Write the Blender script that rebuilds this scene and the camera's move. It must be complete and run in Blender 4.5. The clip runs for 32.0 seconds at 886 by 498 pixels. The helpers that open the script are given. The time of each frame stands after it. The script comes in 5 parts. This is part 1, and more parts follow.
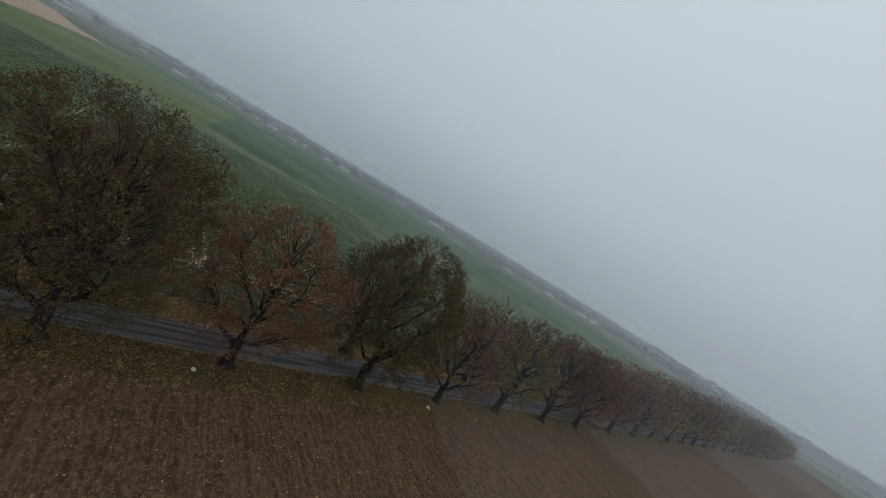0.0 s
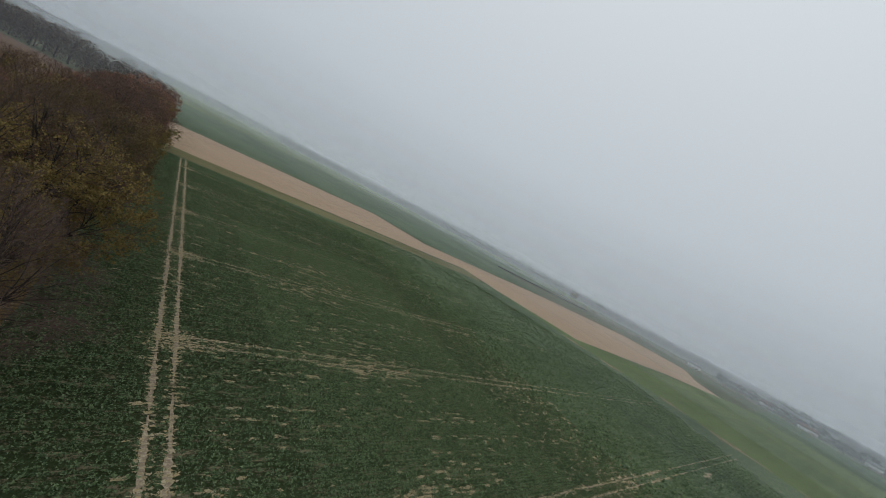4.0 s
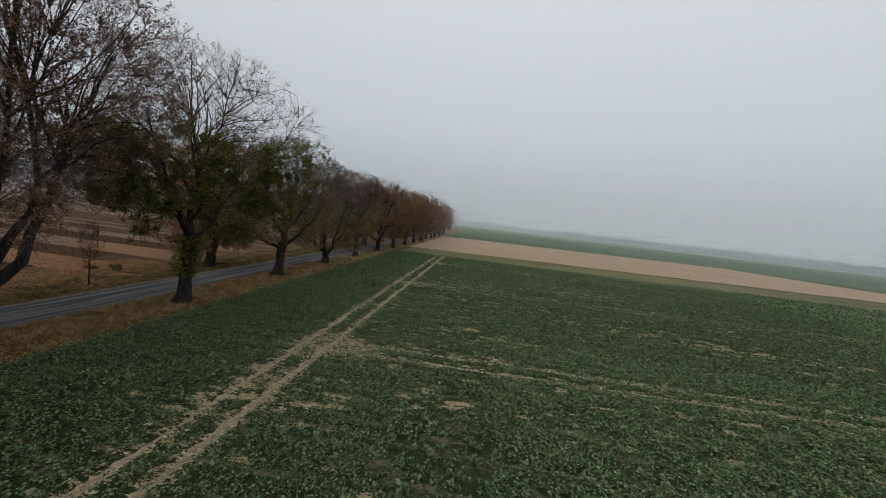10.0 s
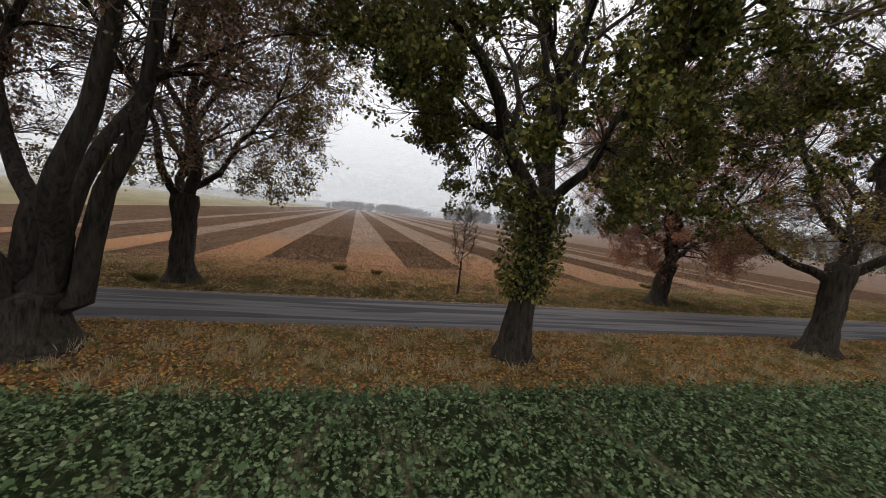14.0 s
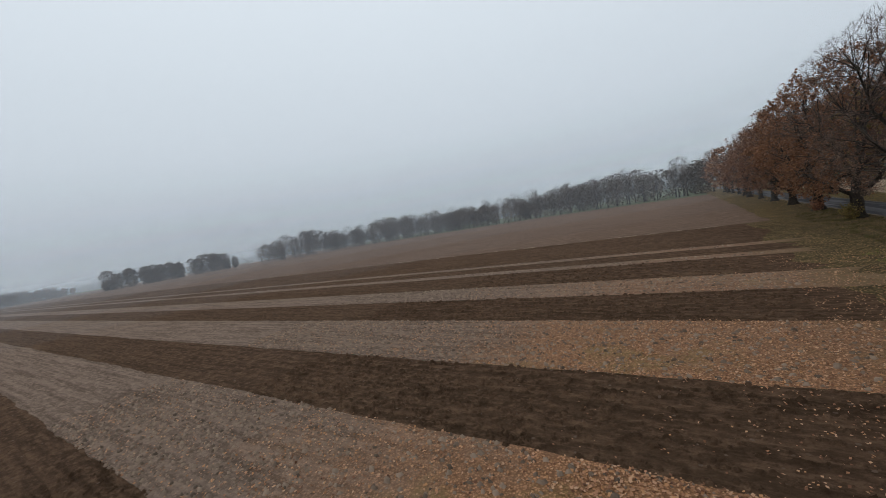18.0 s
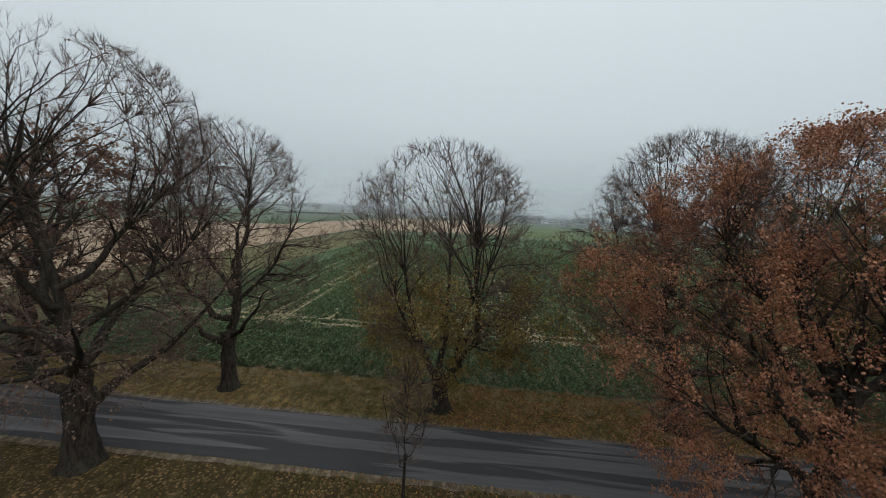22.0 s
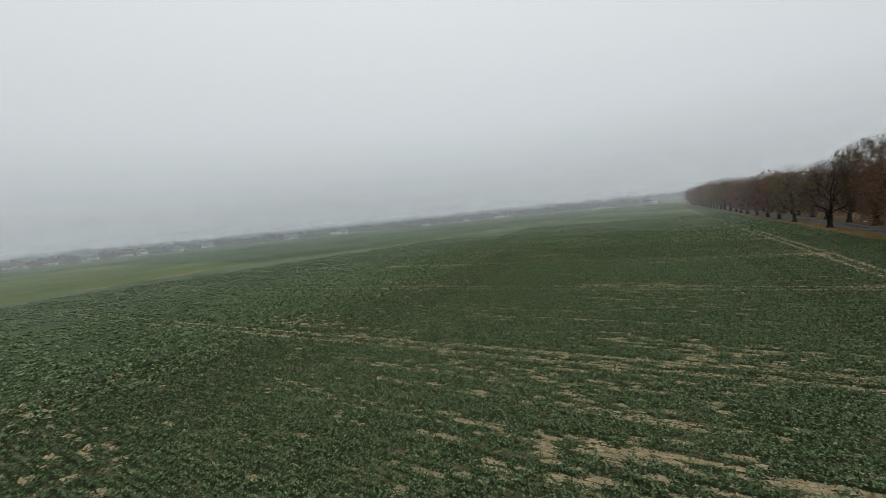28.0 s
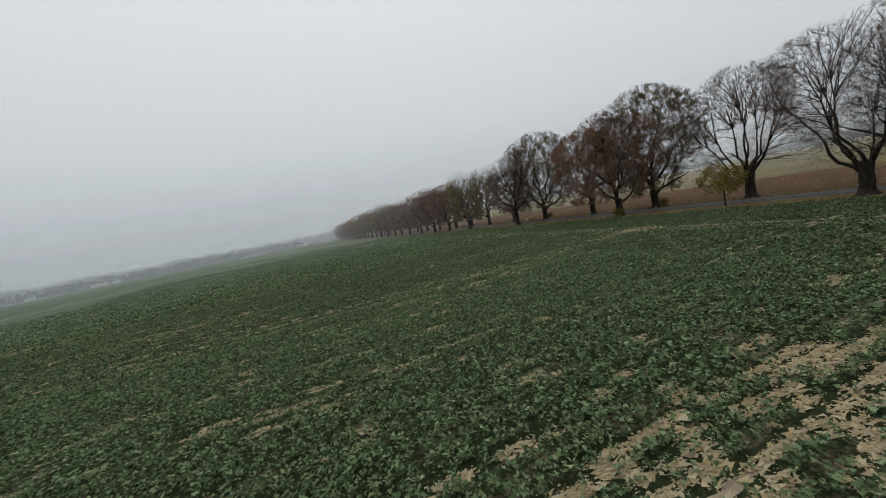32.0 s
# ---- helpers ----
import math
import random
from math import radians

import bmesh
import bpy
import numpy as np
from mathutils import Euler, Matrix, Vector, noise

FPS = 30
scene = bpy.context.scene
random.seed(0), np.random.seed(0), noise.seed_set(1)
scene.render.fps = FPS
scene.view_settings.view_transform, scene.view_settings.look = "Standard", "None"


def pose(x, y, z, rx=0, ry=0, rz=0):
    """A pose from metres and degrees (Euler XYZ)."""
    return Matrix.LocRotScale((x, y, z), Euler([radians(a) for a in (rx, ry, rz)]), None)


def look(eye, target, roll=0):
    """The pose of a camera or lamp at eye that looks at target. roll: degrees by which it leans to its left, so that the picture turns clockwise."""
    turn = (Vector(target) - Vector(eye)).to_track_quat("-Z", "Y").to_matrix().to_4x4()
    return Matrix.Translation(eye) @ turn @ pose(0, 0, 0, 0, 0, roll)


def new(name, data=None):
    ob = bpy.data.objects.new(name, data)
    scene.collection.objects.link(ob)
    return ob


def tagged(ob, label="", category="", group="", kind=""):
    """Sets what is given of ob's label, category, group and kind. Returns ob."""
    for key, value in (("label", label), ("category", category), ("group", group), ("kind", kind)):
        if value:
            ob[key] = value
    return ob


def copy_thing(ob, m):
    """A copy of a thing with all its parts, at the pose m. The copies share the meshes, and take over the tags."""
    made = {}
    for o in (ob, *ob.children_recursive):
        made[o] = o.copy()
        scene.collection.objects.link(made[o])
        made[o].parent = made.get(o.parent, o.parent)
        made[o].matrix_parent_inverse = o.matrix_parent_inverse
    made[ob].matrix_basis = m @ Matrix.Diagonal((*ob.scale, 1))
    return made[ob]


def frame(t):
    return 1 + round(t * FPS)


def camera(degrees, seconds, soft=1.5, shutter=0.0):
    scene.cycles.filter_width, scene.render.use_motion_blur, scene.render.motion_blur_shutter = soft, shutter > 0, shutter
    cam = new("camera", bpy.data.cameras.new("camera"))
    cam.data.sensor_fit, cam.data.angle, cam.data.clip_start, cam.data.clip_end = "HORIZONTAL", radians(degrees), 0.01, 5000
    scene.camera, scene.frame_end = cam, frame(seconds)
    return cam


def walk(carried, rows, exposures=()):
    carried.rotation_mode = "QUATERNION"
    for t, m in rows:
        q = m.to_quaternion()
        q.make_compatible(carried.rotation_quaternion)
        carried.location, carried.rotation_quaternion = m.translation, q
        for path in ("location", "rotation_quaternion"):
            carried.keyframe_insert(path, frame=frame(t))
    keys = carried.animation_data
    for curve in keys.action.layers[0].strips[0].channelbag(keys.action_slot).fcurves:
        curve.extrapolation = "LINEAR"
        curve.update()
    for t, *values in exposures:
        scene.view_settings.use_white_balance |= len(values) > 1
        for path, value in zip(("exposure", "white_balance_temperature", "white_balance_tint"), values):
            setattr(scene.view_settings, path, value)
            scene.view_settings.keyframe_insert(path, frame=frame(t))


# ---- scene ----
cam = camera(100.22, 32.0, soft=0.8, shutter=0.06)
PATH = [
    (0, (-36.352, -28.16, 21.947), (-34.766, -29.37, 21.795), 31.1),
    (0.5, (-31.29, -31.72, 22.025), (-29.518, -32.632, 21.859), 30.7),
    (1, (-25.534, -34.377, 22.149), (-23.628, -34.955, 21.972), 30.5),
    (1.5, (-19.149, -36.015, 22.318), (-17.166, -36.209, 22.15), 30.6),
    (2, (-12.565, -36.554, 22.498), (-10.585, -36.314, 22.354), 31.5),
    (2.5, (-6.012, -35.932, 22.709), (-4.132, -35.262, 22.579), 31.6),
    (3, (0.218, -33.983, 22.948), (1.942, -32.978, 22.814), 30.4),
    (3.5, (5.828, -31.068, 23.119), (7.361, -29.79, 22.977), 28.7),
    (4, (10.921, -27.133, 23.279), (12.177, -25.584, 23.126), 28.0),
    (4.5, (15.125, -22.632, 23.066), (16.054, -20.868, 22.906), 28.3),
    (6.5, (24.45, -0.781, 17.507), (25.013, 1.133, 17.359), 10.8),
    (7, (25.855, 4.885, 15.902), (26.275, 6.835, 15.755), 8.9),
    (7.5, (27.115, 10.751, 14.584), (27.318, 12.735, 14.437), 10.6),
    (8, (27.981, 16.648, 13.31), (28.017, 18.642, 13.161), 11.7),
    (8.5, (28.259, 22.497, 12.078), (28.176, 24.49, 11.926), 11.4),
    (9, (28.111, 28.159, 10.876), (27.918, 30.144, 10.726), 11.0),
    (9.5, (27.422, 33.696, 9.543), (27.205, 35.678, 9.387), 9.3),
    (10, (26.581, 39.093, 8.373), (26.372, 41.076, 8.216), 6.5),
    (10.5, (25.598, 43.838, 7.666), (25.37, 45.819, 7.506), 3.8),
    (11, (24.862, 47.301, 7.153), (24.545, 49.269, 6.996), 3.5),
    (11.5, (24.123, 50.31, 6.6), (23.638, 52.244, 6.443), 4.8),
    (12, (23.311, 52.906, 6.063), (22.455, 54.707, 5.909), 8.9),
    (12.5, (22.112, 55.193, 5.363), (20.804, 56.698, 5.202), 12.3),
    (13, (20.254, 57.142, 4.83), (18.614, 58.274, 4.654), 12.1),
    (13.5, (17.79, 58.586, 4.406), (15.958, 59.368, 4.228), 10.0),
    (14, (14.956, 59.448, 4.149), (13.02, 59.917, 3.973), 5.8),
    (14.5, (11.835, 59.843, 4.038), (9.855, 60.067, 3.871), 1.7),
    (16.5, (-3.441, 61.238, 4.991), (-5.352, 61.807, 4.834), -6.4),
    (17, (-8.145, 62.119, 5.659), (-9.964, 62.938, 5.517), -2.7),
    (17.5, (-12.915, 63.391, 6.099), (-14.483, 64.626, 5.971), -4.7),
    (18, (-17.238, 64.898, 6.346), (-18.348, 66.557, 6.217), -9.9),
    (18.5, (-20.782, 67.105, 6.359), (-21.317, 69.027, 6.216), -11.2),
    (19, (-23.354, 69.987, 6.481), (-23.354, 71.981, 6.329), -7.1),
    (19.5, (-24.871, 73.332, 6.605), (-24.37, 75.261, 6.439), -1.5),
    (20, (-25.386, 76.96, 6.752), (-24.429, 78.707, 6.574), 2.7),
    (20.5, (-24.494, 81.095, 7.162), (-23.156, 82.571, 6.983), 6.7),
    (21, (-22.711, 85.157, 7.738), (-21.014, 86.202, 7.565), 5.7),
    (21.5, (-19.656, 88.519, 8.92), (-17.743, 89.072, 8.739), 2.6),
    (22, (-16.052, 90.666, 10.964), (-14.066, 90.791, 10.766), 3.5),
    (22.5, (-12.03, 91.386, 13.425), (-10.047, 91.177, 13.272), 6.5),
    (23, (-7.537, 91.654, 16.534), (-5.608, 91.143, 16.403), 7.8),
    (23.5, (-2.559, 90.604, 19.504), (-0.68, 89.933, 19.374), 9.4),
    (24, (2.492, 88.994, 21.018), (4.373, 88.326, 20.891), 13.4),
    (24.5, (7.62, 86.829, 21.114), (9.495, 86.146, 20.99), 16.2),
    (26.5, (24.951, 77.159, 16.837), (26.549, 75.964, 16.701), 9.2),
    (27, (30.048, 73.675, 14.938), (31.452, 72.259, 14.781), 2.1),
    (27.5, (35.099, 69.268, 12.938), (36.338, 67.706, 12.778), -1.1),
    (28, (40.122, 64.0, 11.145), (41.097, 62.262, 10.975), -5.7),
    (28.5, (44.483, 58.114, 9.464), (45.185, 56.249, 9.284), -11.1),
    (29, (47.883, 51.889, 7.829), (48.37, 49.958, 7.641), -12.5),
    (29.5, (50.241, 45.366, 7.2), (50.531, 43.397, 7.005), -11.8),
    (30, (51.849, 39.206, 6.88), (51.895, 37.217, 6.683), -12.6),
    (30.5, (52.555, 33.451, 6.473), (52.351, 31.471, 6.278), -13.1),
    (31, (52.418, 27.793, 6.139), (52.005, 25.846, 5.946), -11.9),
    (31.5, (51.6, 21.83, 5.749), (51.007, 19.929, 5.563), -11.3),
    (32, (50.264, 16.028, 5.312), (49.524, 14.178, 5.133), -11.1),
]
walk(cam, [(t, look(eye, target, roll)) for t, eye, target, roll in PATH], (
    (0, -0.36, 6200, 8), (4, -0.2, 6400, 9), (7, -0.15, 6500, 9), (11, -0.05, 6550, 10), (13, 0.15, 6800, 12), (13.7, 0.3, 6950, 15), (14.0, 0.66, 6950, 15), (14.5, 1.3, 6950, 15), (15.3, 1.1, 6600, 12),
    (16.5, 0.52, 6300, 9), (18, 0.05, 6250, 9), (20, 0.05, 6600, 9), (22, 0.0, 6350, 5), (24, 0.0, 6400, 4), (28, 0.05, 6700, 9), (32, 0.0, 6650, 10)))

# ---- light ----
world = bpy.data.worlds.new("overcast_sky")
scene.world = world
world.use_nodes = True
wn, wl = world.node_tree.nodes, world.node_tree.links
wn.clear()
w_out = wn.new("ShaderNodeOutputWorld")
w_bg = wn.new("ShaderNodeBackground")
w_sky = wn.new("ShaderNodeTexSky")
w_sky.sky_type = "NISHITA"
w_sky.sun_disc = False
w_sky.sun_elevation = radians(50)
w_sky.sun_rotation = radians(200)
w_sky.dust_density = 1.0
w_tc = wn.new("ShaderNodeTexCoord")
w_sep = wn.new("ShaderNodeSeparateXYZ")
w_ramp = wn.new("ShaderNodeValToRGB")
w_ramp.color_ramp.elements[0].position = 0.0
w_ramp.color_ramp.elements[0].color = (0.43, 0.465, 0.505, 1)
w_ramp.color_ramp.elements[1].position = 0.75
w_ramp.color_ramp.elements[1].color = (0.84, 0.895, 0.93, 1)
e_mid = w_ramp.color_ramp.elements.new(0.22)
e_mid.color = (0.62, 0.665, 0.705, 1)
w_scale = wn.new("ShaderNodeVectorMath")
w_scale.operation = "SCALE"
w_scale.inputs["Scale"].default_value = 0.08
w_mix = wn.new("ShaderNodeMix")
w_mix.data_type = "RGBA"
w_mix.inputs[0].default_value = 0.95
wl.new(w_tc.outputs["Generated"], w_sep.inputs[0])
wl.new(w_sep.outputs["Z"], w_ramp.inputs[0])
wl.new(w_sky.outputs[0], w_scale.inputs[0])
wl.new(w_scale.outputs[0], w_mix.inputs[6])
wl.new(w_ramp.outputs[0], w_mix.inputs[7])
wl.new(w_mix.outputs[2], w_bg.inputs["Color"])
w_bg.inputs["Strength"].default_value = 1.0
wl.new(w_bg.outputs[0], w_out.inputs["Surface"])

sun = new("sun", bpy.data.lights.new("sun", "SUN"))
sun.data.energy = 0.75
sun.data.angle = radians(40)
sun.data.color = (1.0, 0.97, 0.93)
sun.matrix_world = look((0, 0, 80), (30, 40, 40))

# ---- materials ----


class Nodes:
    """A small helper that chains shader nodes."""

    def __init__(self, name, rough=0.9, spec=0.2):
        self.mat = bpy.data.materials.new(name)
        self.mat.use_nodes = True
        self.n, self.l = self.mat.node_tree.nodes, self.mat.node_tree.links
        self.bsdf = self.n["Principled BSDF"]
        self.bsdf.inputs["Roughness"].default_value = rough
        self.bsdf.inputs["Specular IOR Level"].default_value = spec
        self.coord = self.n.new("ShaderNodeTexCoord").outputs["Object"]

    def put(self, socket, value):
        if hasattr(value, "is_output"):
            self.l.new(value, socket)
        elif isinstance(value, tuple) and len(value) == 3 and len(socket.default_value) == 4:
            socket.default_value = (*value, 1)
        else:
            socket.default_value = value

    def stretch(self, sx, sy, sz=1.0, turn=0.0):
        m = self.n.new("ShaderNodeMapping")
        self.l.new(self.coord, m.inputs["Vector"])
        m.inputs["Scale"].default_value = (sx, sy, sz)
        m.inputs["Rotation"].default_value = (0, 0, turn)
        return m.outputs[0]

    def noise(self, scale, detail=4.0, rough=0.6, vector=None, warp=0.0):
        t = self.n.new("ShaderNodeTexNoise")
        self.l.new(vector or self.coord, t.inputs["Vector"])
        t.inputs["Scale"].default_value = scale
        t.inputs["Detail"].default_value = detail
        t.inputs["Roughness"].default_value = rough
        t.inputs["Distortion"].default_value = warp
        return t.outputs["Fac"]

    def voronoi(self, scale, vector=None, feature="F1", out="Distance"):
        t = self.n.new("ShaderNodeTexVoronoi")
        t.feature = feature
        self.l.new(vector or self.coord, t.inputs["Vector"])
        t.inputs["Scale"].default_value = scale
        return t.outputs[out]

    def ramp(self, value, *stops):
        r = self.n.new("ShaderNodeValToRGB")
        self.l.new(value, r.inputs[0])
        el = r.color_ramp.elements
        while len(el) < len(stops):
            el.new(0.5)
        for e, (p, c) in zip(el, stops):
            e.position = p
            e.color = (c, c, c, 1) if isinstance(c, (int, float)) else (*c, 1)
        return r.outputs[0]

    def mix(self, fac, a, b, blend="MIX"):
        m = self.n.new("ShaderNodeMix")
        m.data_type, m.blend_type = "RGBA", blend
        self.put(m.inputs[0], fac)
        self.put(m.inputs[6], a)
        self.put(m.inputs[7], b)
        return m.outputs[2]

    def math(self, op, a, b=0.5):
        m = self.n.new("ShaderNodeMath")
        m.operation = op
        self.put(m.inputs[0], a)
        self.put(m.inputs[1], b)
        return m.outputs[0]

    def island(self):
        return self.n.new("ShaderNodeNewGeometry").outputs["Random Per Island"]

    def each(self):
        return self.n.new("ShaderNodeObjectInfo").outputs["Random"]

    def colour(self, c):
        self.put(self.bsdf.inputs["Base Color"], c)
        return self

    def bump(self, height, strength=0.5, distance=0.05):
        b = self.n.new("ShaderNodeBump")
        b.inputs["Strength"].default_value = strength
        b.inputs["Distance"].default_value = distance
        self.put(b.inputs["Height"], height)
        self.l.new(b.outputs[0], self.bsdf.inputs["Normal"])
        return self


def soil(name, dark, light, grain=9.0, clod=0.08, litter=None, cover=0.0, lines=0.0, carpet=None, mottle=None):
    """Earth with clods, shade between them put into the colour, paler patches, drill lines along x, and a litter of
    straw or leaves.
    """
    k = Nodes(name, 1.0, 0.03)
    big, mid, fine = k.noise(0.05, 3), k.noise(0.6, 5), k.noise(grain, 6, 0.8)
    lump = k.voronoi(grain * 0.55)
    v = k.math("ADD", k.math("MULTIPLY", fine, 0.75), k.math("MULTIPLY", big, 0.25))
    c = k.mix(k.ramp(v, (0.40, 0.0), (0.60, 1.0)), dark, light)
    # gaps between clods painted darker, as shade that the bump barely gives
    c = k.mix(k.ramp(lump, (0.1, 0.0), (0.55, 0.55)), c, tuple(x * 0.55 for x in dark))
    c = k.mix(k.ramp(mid, (0.35, 0.0), (0.7, 0.35)), c, light)
    tuft = k.noise(2.4, 5, 0.75, k.stretch(0.6, 1.3))
    c = k.mix(k.ramp(tuft, (0.50, 0.0), (0.62, 0.6)), c, tuple(min(0.6, x * 1.3) for x in light))
    c = k.mix(k.ramp(tuft, (0.36, 0.65), (0.48, 0.0)), c, dark)
    if mottle:
        c = k.mix(k.ramp(k.noise(0.45, 5, 0.7), (0.42, 0.0), (0.58, 0.75)), c, k.mix(fine, tuple(x * 0.5 for x in mottle), mottle))
    h = k.math("ADD", k.math("SUBTRACT", fine, k.math("MULTIPLY", lump, 0.6)), tuft)
    if lines:
        w = k.noise(1.0, 4, 0.65, k.stretch(0.10, 3.0))
        c = k.mix(k.math("MULTIPLY", k.ramp(w, (0.42, 0.0), (0.60, 1.0)), lines), c, tuple(x * 1.15 for x in light))
        w2 = k.noise(1.0, 4, 0.65, k.stretch(0.13, 2.1))
        c = k.mix(k.math("MULTIPLY", k.ramp(w2, (0.5, 0.0), (0.62, 1.0)), lines), c, tuple(x * 0.6 for x in dark))
        h = k.math("ADD", h, k.math("MULTIPLY", w, 0.7))
    if litter:
        cells = k.voronoi(grain * 1.5, None, "F1", "Color")
        near = k.voronoi(grain * 1.5)
        shown = k.ramp(cells, (1.0 - cover, 0.0), (1.0 - cover + 0.02, 1.0))
        shape = k.ramp(k.math("ADD", near, k.math("MULTIPLY", fine, 0.3)), (0.5, 1.0), (0.6, 0.0))
        patch = k.ramp(mid, (0.32, 0.35), (0.6, 1.0))
        bits = k.mix(k.voronoi(grain * 1.5, k.stretch(1.0, 1.0, 1.0, 0.0), "F1", "Color"), litter, tuple(x * 0.4 for x in litter))
        c = k.mix(k.math("MULTIPLY", k.math("MULTIPLY", shown, shape), patch), c, bits)
    if carpet:
        # leaves blown in from the avenue lie thick at the road end, with weeds here and there
        sep = k.n.new("ShaderNodeSeparateXYZ")
        k.l.new(k.coord, sep.inputs[0])
        reach = k.math("ADD", sep.outputs["X"], k.math("MULTIPLY", k.noise(0.16, 4, 0.6), 22.0))
        reach = k.math("ADD", reach, k.math("MULTIPLY", k.noise(1.5, 3, 0.7), 6.0))
        thick = k.ramp(k.math("DIVIDE", k.math("ADD", reach, 22.0), 20.0), (0.30, 0.0), (0.80, 0.95))
        tone = k.mix(k.voronoi(15, None, "F1", "Color"), tuple(v * 0.45 for v in carpet), tuple(min(0.62, v * 1.35) for v in carpet))
        tone = k.mix(k.ramp(k.voronoi(15), (0.25, 0.0), (0.6, 0.7)), tone, tuple(v * 0.3 for v in carpet))
        weeds = k.ramp(k.math("ADD", k.math("MULTIPLY", k.noise(0.22, 3), 0.75), k.math("MULTIPLY", fine, 0.25)), (0.55, 0.0), (0.62, 0.75))
        tone = k.mix(k.math("MULTIPLY", weeds, 0.5), tone, (0.19, 0.155, 0.05))
        thick = k.math("MULTIPLY", thick, k.ramp(k.math("DIVIDE", k.math("SUBTRACT", sep.outputs["Y"], 66.0), 40.0), (0.25, 1.0), (0.7, 0.35)))
        c = k.mix(thick, c, tone)
        ends = k.math("DIVIDE", k.math("ADD", k.math("ADD", sep.outputs["X"], k.math("MULTIPLY", k.noise(0.5, 4, 0.65), 9.0)), 15.0), 10.0)
        c = k.mix(k.ramp(ends, (0.55, 0.0), (1.05, 0.7)), c, k.mix(fine, (0.07, 0.052, 0.026), (0.22, 0.15, 0.075)))
    return k.colour(c).bump(h, 0.9, clod).mat


M = {}


def crop(name, green, green_b, earth, gap, rows=2.2, leafy=3.4):
    """A drilled crop: leafy rows along x with small bare gaps in which the earth shows."""
    k = Nodes(name, 0.9, 0.08)
    leaf = k.noise(leafy, 7, 0.85, k.stretch(1.0, 1.25))
    tuft = k.voronoi(leafy * 0.8)
    row = k.noise(1.0, 4, 0.7, k.stretch(0.30, rows * 0.75))
    patch = k.noise(0.8, 5, 0.65, k.stretch(0.5, 1.5))
    broad = k.noise(0.018, 3, 0.5)
    drill = k.noise(1.0, 3, 0.6, k.stretch(0.012, rows * 0.42))
    s = k.math("ADD", k.math("MULTIPLY", row, 0.35), k.math("MULTIPLY", patch, 0.32))
    s = k.math("ADD", s, k.math("MULTIPLY", leaf, 0.45))
    s = k.math("ADD", s, k.math("MULTIPLY", broad, 0.10))
    bare = k.ramp(s, (gap, 0.0), (gap + 0.08, 1.0))
    g = k.mix(k.ramp(leaf, (0.38, 0.0), (0.64, 1.0)), tuple(v * 0.45 for v in green), green_b)
    g = k.mix(k.ramp(tuft, (0.25, 0.0), (0.7, 0.75)), g, green)
    g = k.mix(k.ramp(drill, (0.42, 0.0), (0.60, 0.40)), g, tuple(v * 0.55 for v in green))
    g = k.mix(k.ramp(broad, (0.35, 0.0), (0.65, 0.4)), g, tuple(v * 1.2 for v in green_b))
    return k.colour(k.mix(bare, g, earth)).bump(k.math("SUBTRACT", leaf, tuft), 1.0, 0.25).mat


M["rape"] = crop("rape_crop", (0.056, 0.084, 0.043), (0.150, 0.208, 0.112), (0.27, 0.215, 0.135), 0.645)
# darker copy of the crop: shade between plants put into the green, with sandy earth
M["rape_earth_shade"] = crop("earth_and_shade_between_rape", (0.030, 0.044, 0.018), (0.088, 0.118, 0.050), (0.27, 0.22, 0.14), 0.625)
M["track"] = soil("wheel_track_earth", (0.25, 0.195, 0.135), (0.46, 0.375, 0.27), 7, 0.06)
M["meadow"] = crop("meadow_grass", (0.095, 0.135, 0.045), (0.155, 0.195, 0.075), (0.30, 0.25, 0.14), 0.80, 0.8)
M["worn"] = crop("worn_field_edge", (0.11, 0.105, 0.048), (0.20, 0.18, 0.085), (0.34, 0.26, 0.165), 0.585, 1.2)
M["olive"] = crop("short_olive_grass", (0.155, 0.145, 0.070), (0.23, 0.21, 0.11), (0.30, 0.24, 0.15), 0.84, 0.5)
M["winter"] = crop("winter_cereal", (0.062, 0.098, 0.046), (0.104, 0.150, 0.072), (0.2, 0.16, 0.1), 0.90, 1.2)
M["yellowgreen"] = crop("thin_cereal", (0.185, 0.155, 0.080), (0.265, 0.22, 0.12), (0.40, 0.31, 0.2), 0.78, 0.6)
M["beige"] = soil("stubble_beige", (0.29, 0.205, 0.138), (0.44, 0.32, 0.22), 2.0, 0.05, lines=0.35)
M["dark_strip"] = soil("ploughed_earth", (0.044, 0.026, 0.015), (0.134, 0.081, 0.050), 5, 0.16, litter=(0.33, 0.23, 0.17), cover=0.12, lines=0.3)
M["light_strip"] = soil("littered_stubble", (0.096, 0.066, 0.048), (0.232, 0.165, 0.124), 6, 0.09, litter=(0.40, 0.28, 0.205), cover=0.45, lines=0.45, carpet=(0.44, 0.226, 0.118))
M["brown_field"] = soil("brown_fallow", (0.050, 0.032, 0.021), (0.150, 0.098, 0.062), 4, 0.1, litter=(0.34, 0.2, 0.1), cover=0.4, lines=0.35)
M["pale_fallow"] = soil("pale_fallow", (0.092, 0.058, 0.041), (0.168, 0.112, 0.080), 1.5, 0.05, lines=0.4)
M["verge_grass"] = soil("grassy_verge", (0.048, 0.038, 0.018), (0.148, 0.107, 0.051), 5, 0.12, litter=(0.40, 0.25, 0.115), cover=0.7, mottle=(0.088, 0.064, 0.036))
M["verge"] = soil("leaf_covered_verge", (0.075, 0.062, 0.028), (0.235, 0.175, 0.082), 5, 0.12, litter=(0.42, 0.215, 0.07), cover=0.7)
